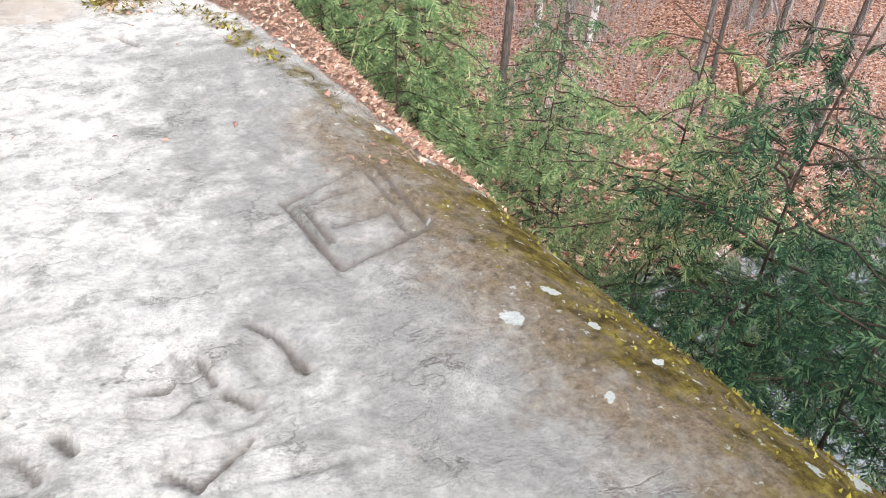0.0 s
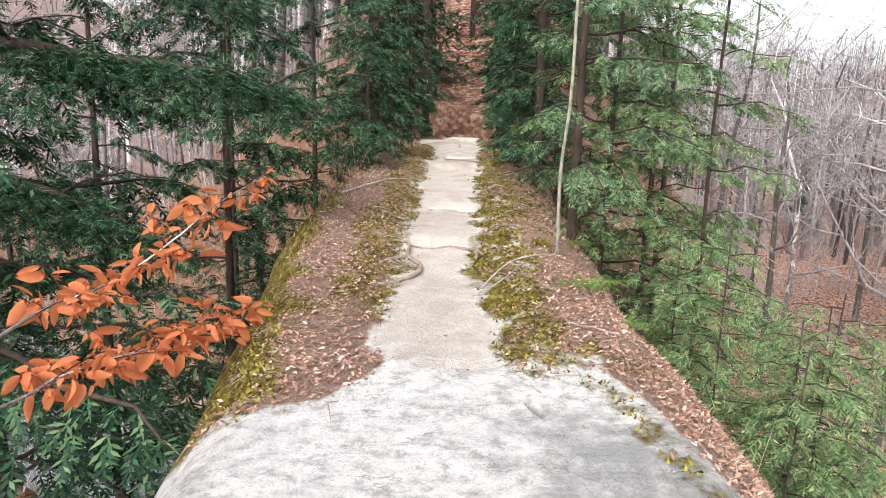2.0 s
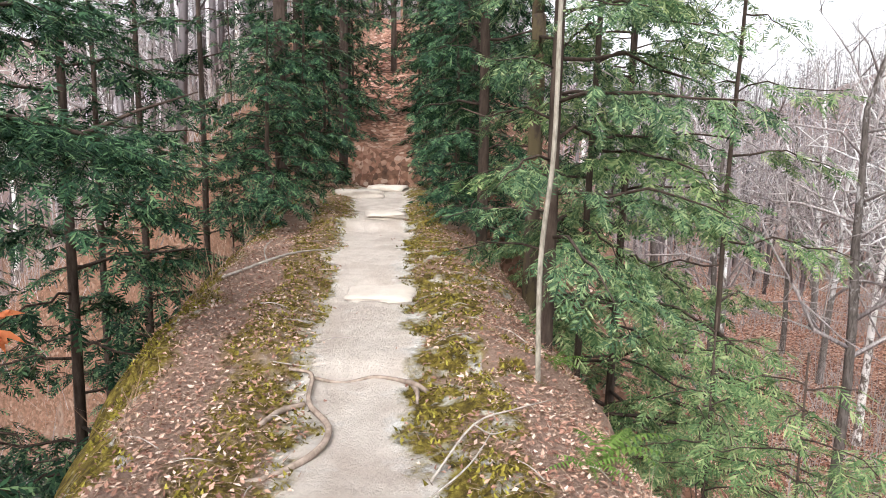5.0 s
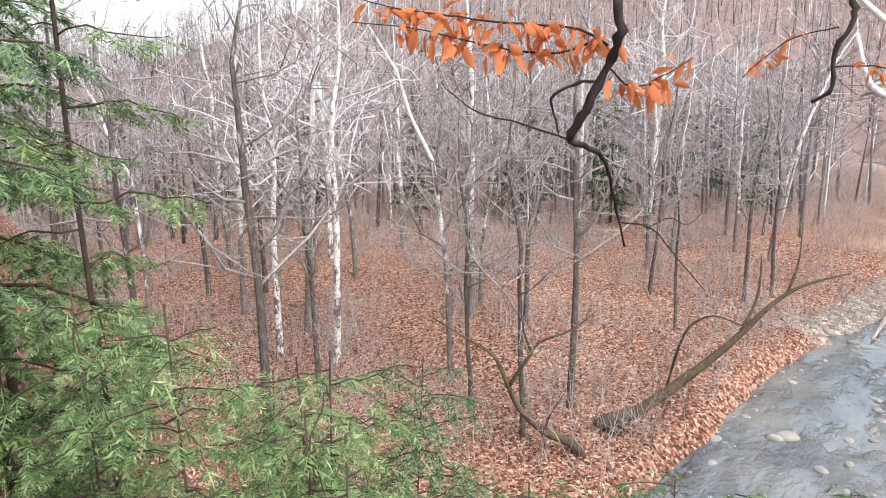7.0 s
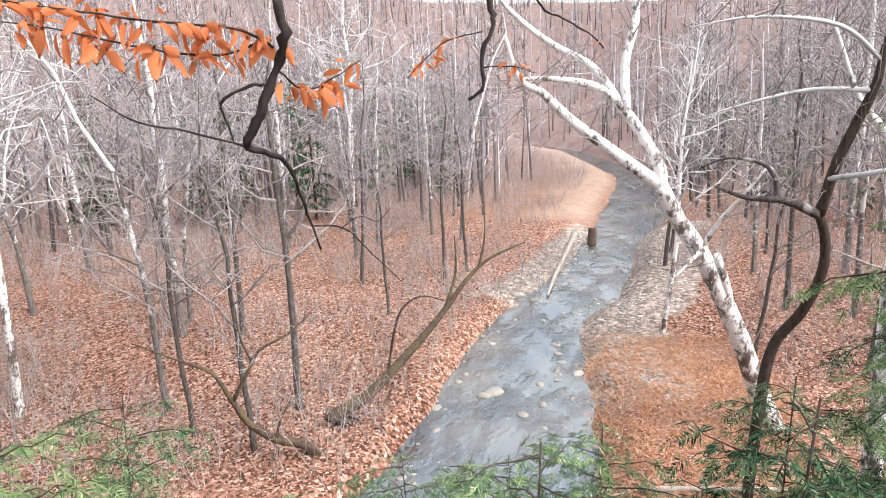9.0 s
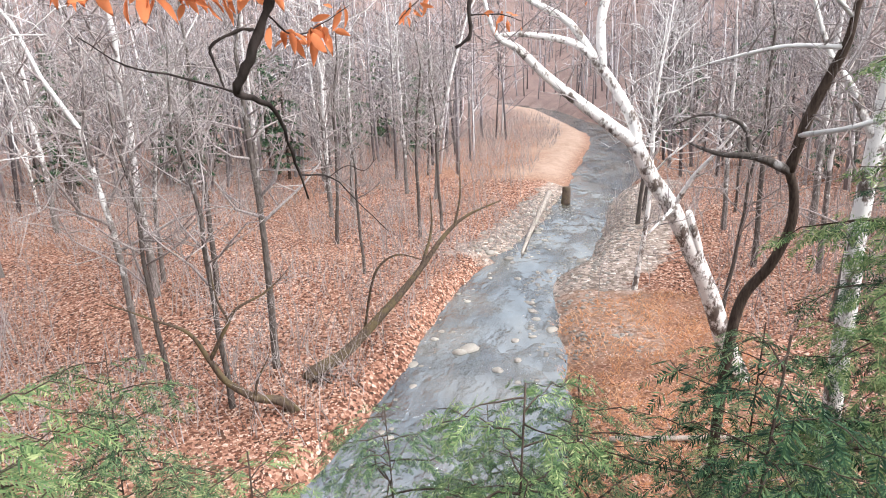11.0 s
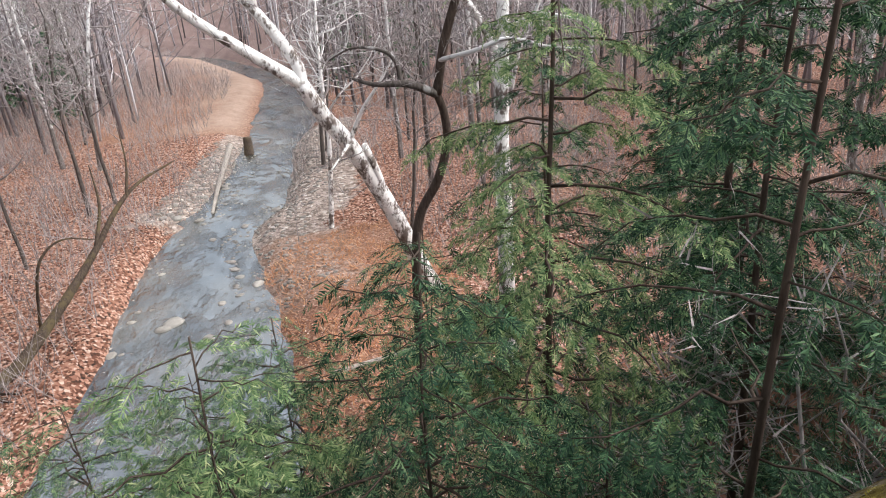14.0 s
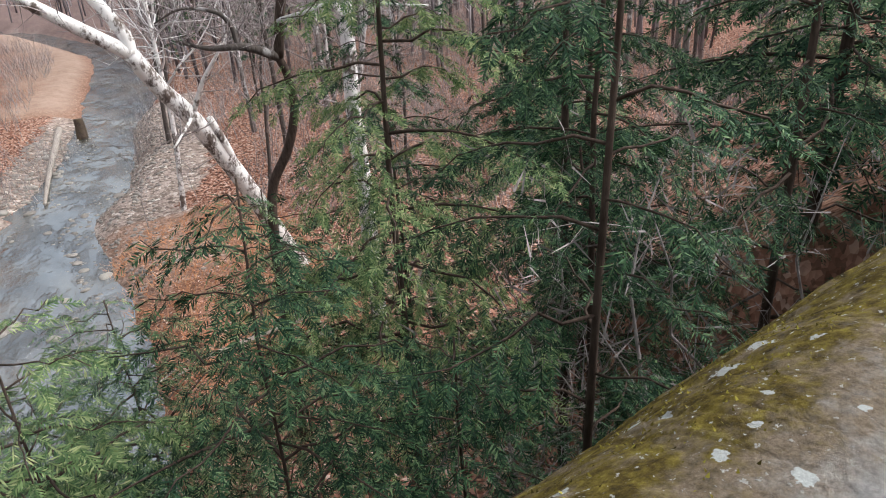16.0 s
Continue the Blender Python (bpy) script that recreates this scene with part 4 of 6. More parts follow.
tall(9.5, -5.6, 3.0, 0.09, 0.15, 2.4, "far", 0.2, 50, 26, HEMLOCK_SHADED, label=SHADY)
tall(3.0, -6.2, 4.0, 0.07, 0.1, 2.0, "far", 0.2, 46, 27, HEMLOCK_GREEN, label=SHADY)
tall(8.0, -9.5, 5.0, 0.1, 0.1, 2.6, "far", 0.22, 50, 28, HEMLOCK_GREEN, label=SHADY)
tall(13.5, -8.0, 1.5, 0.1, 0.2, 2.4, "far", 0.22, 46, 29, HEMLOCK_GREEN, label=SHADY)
# over the far side of the ridge
BIG = "old hemlock with dark furrowed bark and wide low limbs"
tall(-5.35, 6.4, 9.0, 0.19, 0.3, 3.3, "far", 0.24, 56, 31, HEMLOCK_SHADED, label=BIG, sag=0.3)
tall(-4.3, 10.6, 9.0, 0.1, 0.2, 2.7, "far", 0.22, 60, 32, HEMLOCK_SHADED)
tall(-7.6, 9.5, 8.0, 0.14, 0.2, 3.2, "far", 0.22, 60, 33, HEMLOCK_SHADED, label=BIG)
tall(-3.8, 14.2, 10.0, 0.09, 0.1, 2.5, "far", 0.2, 72, 34, HEMLOCK_SHADED)
tall(-3.1, 17.3, 11.0, 0.1, 0.02, 2.2, "far", 0.2, 70, 35, HEMLOCK_SHADED)
tall(-9.0, 15.0, 8.0, 0.14, 0.25, 3.2, "far", 0.24, 56, 36, HEMLOCK_SHADED, label=BIG)
tall(-6.6, 19.0, 12.0, 0.12, 0.05, 2.8, "far", 0.24, 54, 37, HEMLOCK_SHADED)
tall(-3.4, 22.0, 14.0, 0.12, 0.02, 2.2, "far", 0.24, 50, 38, HEMLOCK_SHADED)
tall(1.5, 24.0, 15.0, 0.12, 0.02, 2.4, "far", 0.24, 50, 39, HEMLOCK_SHADED)
tall(-3.8, 8.4, -1.8, 0.05, 0.2, 1.5, "mid", 0.22, 34, 40, HEMLOCK_SHADED, blunt=0.4)
tall(-0.9, 30.5, 15.0, 0.12, 0.02, 2.2, "far", 0.24, 50, 42, HEMLOCK_SHADED)
tall(-4.8, 28.0, 17.0, 0.12, 0.02, 2.6, "far", 0.26, 50, 43, HEMLOCK_SHADED)
tall(3.0, 30.0, 16.0, 0.12, 0.02, 2.8, "far", 0.26, 50, 44, HEMLOCK_SHADED)
tall(-11.5, 11.0, 7.0, 0.14, 0.2, 3.2, "far", 0.26, 50, 45, HEMLOCK_SHADED, label=BIG)
tall(-5.6, 14.5, 8.0, 0.1, 0.1, 2.8, "far", 0.22, 70, 46, HEMLOCK_SHADED)


# dark conifers among the far woods
for k, (x, y, hgt) in enumerate(((66, 33, 13), (72, 38, 15), (78, 30, 14), (60, 40, 12), (86, 36, 15), (74, -14, 13), (88, -20, 15), (66, -20, 13), (96, 24, 14), (50, 62, 14), (42, 70, 13), (30, -18, 11), (38, -24, 12),
                               (63, 45, 12), (70, 44, 13), (82, 43, 14), (90, 30, 13), (56, 52, 13), (62, 56, 14), (48, 66, 13), (76, 52, 15), (84, -8, 12), (93, -12, 13), (104, 30, 14), (98, 38, 15), (68, 62, 15), (36, 78, 14), (80, 22, 11))):
    z = gz(x, y)
    hemlock((x, y, z - 0.1), hgt, 0.16, 0.12, 2.8, "distant", 0.7, 34, 60 + k, HEMLOCK_SHADED, label="dark hemlock standing among distant bare woods")


# ---- bare trees ----
def grow(g, limbs, twigs, o, d, length, r, level, sub, wander=0.16):
    k = (4, 2, 1)[min(level, 2)]
    d = d / np.linalg.norm(d)
    pts = [o]
    for i in range(k):
        d = d + g.normal(0, wander, 3) + np.array((0, 0, 0.07))
        d /= np.linalg.norm(d)
        pts.append(pts[-1] + d * length / k)
    pts = np.array(pts)
    if level < 2:
        limbs.tube(pts, [r, r * 0.7, r * 0.3], 4 if level < 1 else 3)
    else:
        w = np.cross(d, g.normal(0, 1, 3))
        w *= max(r, 0.008) / np.linalg.norm(w)
        twigs.add([pts[0] - w, pts[0] + w, pts[1]], [[0, 1, 2]])
    if level >= len(sub):
        return
    for i in range(sub[level]):
        q = g.uniform(0.15, 1.0)
        c = np.array([np.interp(q * k, np.arange(k + 1), pts[:, a]) for a in range(3)])
        side = g.normal(0, 1, 3) + d * 0.6 + np.array((0, 0, 0.35))
        grow(g, limbs, twigs, c, side, length * g.uniform(0.35, 0.65), r * 0.5, level + 1, sub, wander)


def bare_meshes(seed, height, r, crown, n_limbs, sub, fork=False, lean=0.03):
    g = np.random.default_rng(seed)
    tr, li, tw = Geo(), Geo(), Geo()
    h = np.linspace(0, 1, 10)
    bend = np.cumsum(g.normal(0, lean, (10, 2)), 0) * height * 0.42
    line = np.column_stack([bend[:, 0] * h, bend[:, 1] * h, h * height])
    r = r * 0.72
    tr.tube(np.vstack([line[:1] - (0, 0, 0.6), line]), [r * 1.5, r * 1.05, r * 0.9, r * 0.75, r * 0.5, r * 0.12], 8)
    for b in range(n_limbs):
        f = crown + (0.97 - crown) * (b + g.uniform(0, 1)) / n_limbs
        o = np.array([np.interp(f, h, line[:, k]) for k in range(3)])
        az = b * 2.4 + g.normal(0, 0.4)
        el = g.uniform(0.35, 1.0)
        d = np.array((math.cos(az) * math.cos(el), math.sin(az) * math.cos(el), math.sin(el)))
        grow(g, li, tw, o, d, height * (0.14 + 0.26 * (1 - f)) * g.uniform(0.6, 1.4), r * 0.6 * (1.2 - f), 0, sub, 0.3)
    for a, b in zip(tw.v, tw.t):
        li.add(a, b - b.min())
    return tr.mesh("bare_trunk"), li.mesh("bare_crown")


def bare_tree(place, meshes, label, wood, group="bare trees in the valley"):
    t = thing("bare_tree", place, label, "tree", group)
    link("trunk", meshes[0], wood, t)
    tagged(link("crown", meshes[1], TWIG if wood is not BARK_SYC else BARK_PALE, t), kind="stuff")
    return t


def turned(x, y, s=1.0, yaw=0.0, tx=0.0, ty=0.0):
    return pose(x, y, gz(x, y) - 0.05, tx, ty, yaw)


def scatter_tree(src, x, y, s, yaw, tx=0.0, ty=0.0):
    c = copy_thing(src, turned(x, y, s, yaw, tx, ty))
    c.scale = (s, s, s)
    return c


PALE_LABEL = "tall bare tree with pale grey blotched bark"
GREY_LABEL = "slender bare grey tree standing in fallen leaves"
KINDS = [bare_tree((24.4, 15.5, gz(24.4, 15.5)), bare_meshes(201, 17, 0.2, 0.35, 16, (6, 5)), GREY_LABEL, BARK_GREY),
         bare_tree((31.7, 26.2, gz(31.7, 26.2)), bare_meshes(202, 21, 0.3, 0.3, 16, (6, 5)), PALE_LABEL, BARK_PALE),
         bare_tree((21.0, 15.8, gz(21, 15.8)), bare_meshes(203, 14, 0.15, 0.3, 14, (6, 5)), GREY_LABEL, BARK_GREY),
         bare_tree((37.0, 45.0, gz(37, 45)), bare_meshes(204, 23, 0.28, 0.4, 18, (6, 5)), PALE_LABEL, BARK_SYC),
         bare_tree((23.6, 21.5, gz(23.6, 21.5)), bare_meshes(205, 19, 0.2, 0.28, 18, (6, 5), lean=0.06), GREY_LABEL, BARK_PALE)]
placed = [(24.4, 15.5), (31.7, 26.2), (21.0, 15.8), (37.0, 45.0), (23.6, 21.5)]
for k, x, y, s, yaw, tx, ty in ((2, 21.6, 18.8, 0.95, 40, 0, 2), (0, 31.8, 22.4, 1.0, 90, 0, -2), (3, 60.0, 26.5, 1.1, 20, 3, 4), (1, 54.0, 30.5, 1.0, 200, 0, 3), (1, 44.2, 43.3, 0.95, 130, 0, 0),
                                (2, 36.5, 15.3, 0.8, 10, 0, 0), (4, 33.7, 38.5, 1.1, 70, 2, 0), (4, 16.0, 35.5, 0.9, 15, 0, 3), (1, 24.4, 33.0, 1.0, 300, 0, 4), (3, 21.8, 27.6, 0.85, 250, 0, 4),
                                (0, 27.3, 41.0, 1.1, 120, 0, 0), (4, 34.1, 27.3, 0.9, 190, 0, 0), (0, 13.0, 21.5, 1.1, 33, 0, 0), (3, 20.6, 30.7, 0.8, 77, 0, -4), (0, 11.0, 26.0, 0.8, 140, 0, 0), (1, 30.5, 50.0, 1.0, 81, 0, 3),
                                (0, 40.0, -7.5, 1.0, 60, 0, 0), (4, 33.0, -9.5, 0.9, 150, 0, 0), (1, 48.0, -13.0, 1.0, 280, 0, 0), (2, 45.0, 13.8, 1.1, 95, 0, 0), (2, 47.0, 12.6, 1.0, 5, 0, 0), (2, 24.0, -8.5, 0.8, 5, 0, 0)):
    scatter_tree(KINDS[k], x, y, s, yaw, tx, ty)
    placed.append((x, y))
g = np.random.default_rng(77)
made = 0
while made < 100:
    x, y = g.uniform(9, 115), g.uniform(-60, 95)
    d, _ = stream_field(np.array(x), np.array(y))
    if d < 3.0 or (62 < x < 125 and 0 < y - np.interp(x, STREAM[:, 0], STREAM[:, 1]) < 17) or min(math.hypot(x - a, y - b) for a, b in placed) < 2.6 or (x < 20 and y < 19) or (x < 30 and -7 < y < 3):
        continue
    scatter_tree(KINDS[(0, 2, 4, 0, 1, 2, 4, 0, 1, 3)[int(g.integers(0, 10))]], x, y, g.uniform(0.65, 1.15), g.uniform(0, 360), g.normal(0, 2.5), g.normal(0, 2.5))
    placed.append((x, y))
    made += 1
for i in range(18):
    x, y = g.uniform(-45, -7), g.uniform(4, 60)
    if stream_field(np.array(x), np.array(y))[0] < 1.5:
        continue
    scatter_tree(KINDS[int(g.integers(0, 5))], x, y, g.uniform(0.5, 0.9), g.uniform(0, 360), g.normal(0, 2.5), g.normal(0, 2.5))

# undergrowth: thin bare saplings
sap = [bare_tree((22.0, 14.0 + i, gz(22.0, 14.0 + i)), bare_meshes(230 + i, 4.5, 0.028, 0.2, 10, (4, 3), lean=0.1), "thin bare sapling among fallen leaves", TWIG, "bare saplings") for i in range(3)]
made = 0
while made < 120:
    x, y = g.uniform(12, 70), g.uniform(-25, 55)
    d, _ = stream_field(np.array(x), np.array(y))
    if d < 1.2 or (x < 19 and y < 16) or (x < 34 and -6 < y < 4.5):
        continue
    scatter_tree(sap[made % 3], x, y, g.uniform(0.5, 1.4), g.uniform(0, 360), g.normal(0, 6), g.normal(0, 6))
    made += 1
for x, y, s in ((-2.9, 10.3, 0.6), (-3.2, 11.5, 0.7), (-2.8, 9.2, 0.5), (-3.4, 8.6, 0.7), (-5.0, 8.6, 1.3), (-6.2, 12.0, 1.5), (-4.3, 9.6, 1.1), (1.5, 5.6, 0.4), (1.35, 6.4, 0.35), (1.9, 4.6, 0.7), (3.0, -1.4, 0.8), (2.6, -2.0, 0.7), (4.0, -0.6, 0.8), (3.1, -0.9, 1.2), (3.8, -1.9, 1.3), (4.6, -2.4, 1.4), (5.3, -1.2, 1.5), (2.9, -2.6, 1.1), (4.9, 0.0, 1.3), (6.0, -3.4, 1.5), (3.5, 0.1, 1.0)):
    scatter_tree(sap[int(g.integers(0, 3))], x, y, s, g.uniform(0, 360))


# ---- far woods, one mesh of bare trees ----
def far_tree(seed, limbs=15, shoots=6):
    r = np.random.default_rng(seed)
    q = Geo()
    hgt = 19.0
    lean = r.normal(0, 0.5, 2)
    q.tube([(0, 0, -0.5), (lean[0] * 0.3, lean[1] * 0.3, 6), (lean[0] * 0.7, lean[1] * 0.7, 12), (lean[0], lean[1], hgt)], [0.19, 0.15, 0.07, 0.012], 4)
    for b in range(limbs):
        f = r.uniform(0.2, 0.97)
        o = np.array((lean[0] * f, lean[1] * f, f * hgt))
        az, el, L = r.uniform(0, 6.28), r.uniform(0.3, 1.1), hgt * r.uniform(0.1, 0.3) * (1.2 - f * 0.6)
        d = np.array((math.cos(az) * math.cos(el), math.sin(az) * math.cos(el), math.sin(el)))
        p = np.array([o, o + d * L * 0.5 + r.normal(0, 0.3, 3), o + d * L + r.normal(0, 0.4, 3)])
        for a, b, wd in ((p[0], p[1], 0.06), (p[1], p[2], 0.035)):
            w = np.cross(b - a, (0.3, 0.5, 0.2))
            w *= wd / np.linalg.norm(w)
            q.add([a - w, a + w, b + w * 0.5, b - w * 0.5], [[0, 1, 2], [0, 2, 3]])
        for k in range(shoots):
            c = p[0] + (p[2] - p[0]) * r.uniform(0.2, 1.0)
            e = c + (r.normal(0, 1, 3) + d * 0.8 + np.array((0, 0, 0.4))) * L * 0.24
            w = np.cross(e - c, r.normal(0, 1, 3))
            w *= (0.03 if limbs > 9 else 0.07) / np.linalg.norm(w)
            q.add([c - w, c + w, e], [[0, 1, 2]])
    return np.concatenate(q.v), np.concatenate(q.t)


def far_woods():
    r = np.random.default_rng(5)
    shapes = [far_tree(300 + s) for s in range(7)] + [far_tree(320 + s, 9, 3) for s in range(5)]
    out = Geo()
    ang, rad = r.uniform(-0.5, 2.7, 4600), 62 + 270 * r.uniform(0, 1, 4600) ** 0.95
    ang[:560] = r.uniform(-1.6, -0.1, 560)
    rad[:560] = 30 + 270 * r.uniform(0, 1, 560) ** 1.3
    x, y = 5 + rad * np.sin(ang), 5 + rad * np.cos(ang)
    d, _ = stream_field(x, y)
    ok = (d > 3) & ~((np.abs(x) < 4) & (y < 50)) & ~((x > 62) & (x < 150) & (_ > 0) & (d < 13))
    x, y = x[ok], y[ok]
    z = ground_height(x, y) - 0.3
    yaw, sc = r.uniform(0, 6.28, len(x)), r.uniform(0.7, 1.2, len(x))
    m = np.zeros((len(x), 3, 4))
    m[:, 0, 0], m[:, 0, 1], m[:, 1, 0], m[:, 1, 1], m[:, 2, 2] = np.cos(yaw) * sc, -np.sin(yaw) * sc, np.sin(yaw) * sc, np.cos(yaw) * sc, sc
    m[:, 0, 2], m[:, 1, 2] = r.normal(0, 0.05, len(x)), r.normal(0, 0.05, len(x))
    m[:, :, 3] = np.column_stack([x, y, z])
    pick = np.where(np.hypot(x, y) < 130, r.integers(0, 7, len(x)), r.integers(7, 12, len(x)))
    for k, (v, t) in enumerate(shapes):
        out.stamp(v, t, m[pick == k])
    return tagged(link("far_woods", out.mesh("far_woods"), TWIG_FAR), "bare winter woods covering the far valley sides", "woods", kind="stuff")


far_woods()


def underbrush():
    """Fine upright stems and shoots over the valley floor."""
    r = np.random.default_rng(15)
    n = 80000
    x, y = r.uniform(12, 120, n), r.uniform(-50, 95, n)
    dens = fbm(x * 0.12, y * 0.12, 3, 91)
    d, side = stream_field(x, y)
    ok = (d > 1.0) & ~((side > 0) & (x > 62) & (x < 125) & (d < 6)) & (dens > -0.1) & ~((x < 19) & (y < 16)) & ~((side < 0) & (x < 48) & (d < 9))
    x, y = np.concatenate([x[ok], r.uniform(-34, -6, 4000)]), np.concatenate([y[ok], r.uniform(7, 50, 4000)])
    z = ground_height(x, y) - 0.05
    h = r.uniform(0.5, 3.2, len(x))
    base = np.stack([x, y, z], 1)
    tip = base + np.stack([r.normal(0, 0.36, len(x)) * h, r.normal(0, 0.36, len(x)) * h, h], 1)
    az = r.uniform(0, 3.14, len(x))
    w = np.stack([np.cos(az), np.sin(az), 0 * az], 1) * (0.008 + 0.006 * h)[:, None]
    v = np.stack([base - w, base + w, tip], 1)
    mid = base + (tip - base) * r.uniform(0.3, 0.8, len(x))[:, None]
    tip2 = mid + np.stack([r.normal(0, 0.5, len(x)), r.normal(0, 0.5, len(x)), r.uniform(0.1, 0.6, len(x))], 1) * (h * 0.5)[:, None]
    v2 = np.stack([mid - w * 0.6, mid + w * 0.6, tip2], 1)
    v = np.concatenate([v, v2]).reshape(-1, 3)
    return tagged(link("underbrush", array_mesh("underbrush", v, np.arange(len(v)).reshape(-1, 3), False), SHOOTS), "thin grey-brown bare shoots over the leaf-covered valley floor", "underbrush", kind="stuff")


underbrush()


def valley_leaves():
    """Loose curled leaves that cover the valley floor and the banks."""
    r = np.random.default_rng(25)
    n = 90000
    q = r.uniform(0, 1, n) ** 1.4
    rad, ang = 13 + 46 * q, r.uniform(0.05, 1.95, n)
    x, y = 1 + rad * np.sin(ang), 3 + rad * np.cos(ang)
    d, side = stream_field(x, y)
    ok = (d > np.where(side > 0, 0.9, np.where(x > 31, 6.5, 1.6))) & (fbm(x * 0.3, y * 0.3, 3, 55) > -0.2)
    x, y = x[ok], y[ok]
    z = ground_height(x, y)
    a, size = r.uniform(0, 6.28, len(x)), r.uniform(0.05, 0.12, len(x))
    v = np.array([(0, 0, 0.05), (0.5, 0.33, 0.12), (1, 0, 0.05), (0.5, -0.33, 0.12)])
    xd = np.column_stack([np.cos(a), np.sin(a), r.normal(0.0, 0.3, len(x))])
    up = np.array((0, 0, 1)) + r.normal(0, 0.4, (len(x), 3))
    g = Geo()
    g.stamp(v, np.array([(0, 2, 1), (0, 3, 2)]), frames_along(np.column_stack([x, y, z + 0.03]), xd, up, size))
    tagged(link("valley_leaves", g.mesh("valley_leaves", False), VALLEY_LEAF), "salmon and rust fallen leaves over the valley floor", "leaves", kind="stuff")


valley_leaves()


# ---- single trees with measured shapes ----
def limbed(name, label, category, base, lines, twig_sub=None, seed=0, twig_mat=None, twig_r=0.012, twig_len=1.6, every=0.5):
    """A tree from a trunk line and limb lines in world places; each line: part name, points, radii, material, sides."""
    base = np.array(base, float)
    tree = thing(name, base, label, category)
    r = np.random.default_rng(seed)
    for pname, pts, radii, mat, sides in lines:
        g = Geo()
        line = smooth_line(np.array(pts, float) - base, 5)
        g.tube(line, radii, sides)
        link(pname, g.mesh(pname), mat, tree)
    if twig_sub:
        li, tw = Geo(), Geo()
        for pname, pts, radii, mat, sides in lines[1:]:
            line = smooth_line(np.array(pts, float) - base, 5)
            length = np.linalg.norm(np.diff(line, axis=0), axis=1).sum()
            for k in range(int(length / every) + 1):
                q = r.uniform(0.1, 1.0) * (len(line) - 1)
                o = np.array([np.interp(q, np.arange(len(line)), line[:, a]) for a in range(3)])
                grow(r, li, tw, o, r.normal(0, 1, 3) + np.array((0, 0, 0.5)), twig_len * r.uniform(0.5, 1.3), twig_r * 1.6, 1, (0, *twig_sub), 0.2)
        for a, b in zip(tw.v, tw.t):
            li.add(a, b - b.min())
        tagged(link("twigwork", li.mesh("twigwork"), twig_mat or TWIG, tree), kind="stuff")
    return tree


limbed("sycamore_tree", "leaning sycamore with white and brown flaking bark over the stream bank", "tree", (25.95, -4.1, gz(25.95, -4.1)), [
    ("trunk", [(25.95, -4.1, -12.3), (25.73, -3.15, -10.27), (25.32, -2.22, -7.85), (24.88, -1.26, -5.77), (24.4, -0.45, -4.19), (24.09, 0.28, -3.12), (23.55, 0.97, -1.81)], [0.42, 0.36, 0.31, 0.27], BARK_SYC, 10),
    ("limb", [(23.55, 0.97, -1.81), (23.27, 2.62, -0.56), (22.9, 3.91, 0.48), (22.49, 4.79, 1.37), (22.06, 5.47, 1.84), (21.9, 5.9, 3.2)], [0.24, 0.17, 0.12, 0.05], BARK_SYC, 8),
    ("limb", [(23.55, 0.97, -1.81), (23.57, 1.04, -1.09), (23.65, 2.09, 0.61), (23.68, 3.02, 1.47), (23.64, 4.51, 1.81), (23.56, 5.55, 1.85)], [0.24, 0.18, 0.13, 0.06], BARK_SYC, 8),
    ("limb", [(23.61, 2.09, 0.61), (23.77, 3.21, 2.12), (23.86, 4.53, 2.92), (23.9, 5.66, 3.81), (23.92, 6.61, 4.87), (23.9, 7.5, 6.4)], [0.15, 0.1, 0.04], BARK_SYC, 7),
    ("limb", [(23.61, 2.13, 0.7), (23.81, 2.19, 2.26), (24.0, 1.88, 3.67), (24.21, 2.0, 5.27), (24.3, 2.2, 8.0)], [0.17, 0.14, 0.04], BARK_SYC, 7),
    ("limb", [(24.38, -0.58, -4.18), (23.85, -1.05, -3.06), (23.31, -1.56, -2.2), (23.0, -2.2, -1.2)], [0.11, 0.08, 0.03], BARK_SYC, 6),
    ("limb", [(24.38, -0.58, -4.18), (23.73, -0.2, -4.43), (23.09, 0.4, -4.87)], [0.08, 0.03], BARK_SYC, 6),
    ("limb", [(25.2, -1.9, -7.2), (24.7, -1.5, -5.6), (24.45, -1.1, -4.4)], [0.2, 0.16, 0.12], BARK_SYC, 7)], (4,), 401, TWIG, 0.016, 1.8, 0.45)

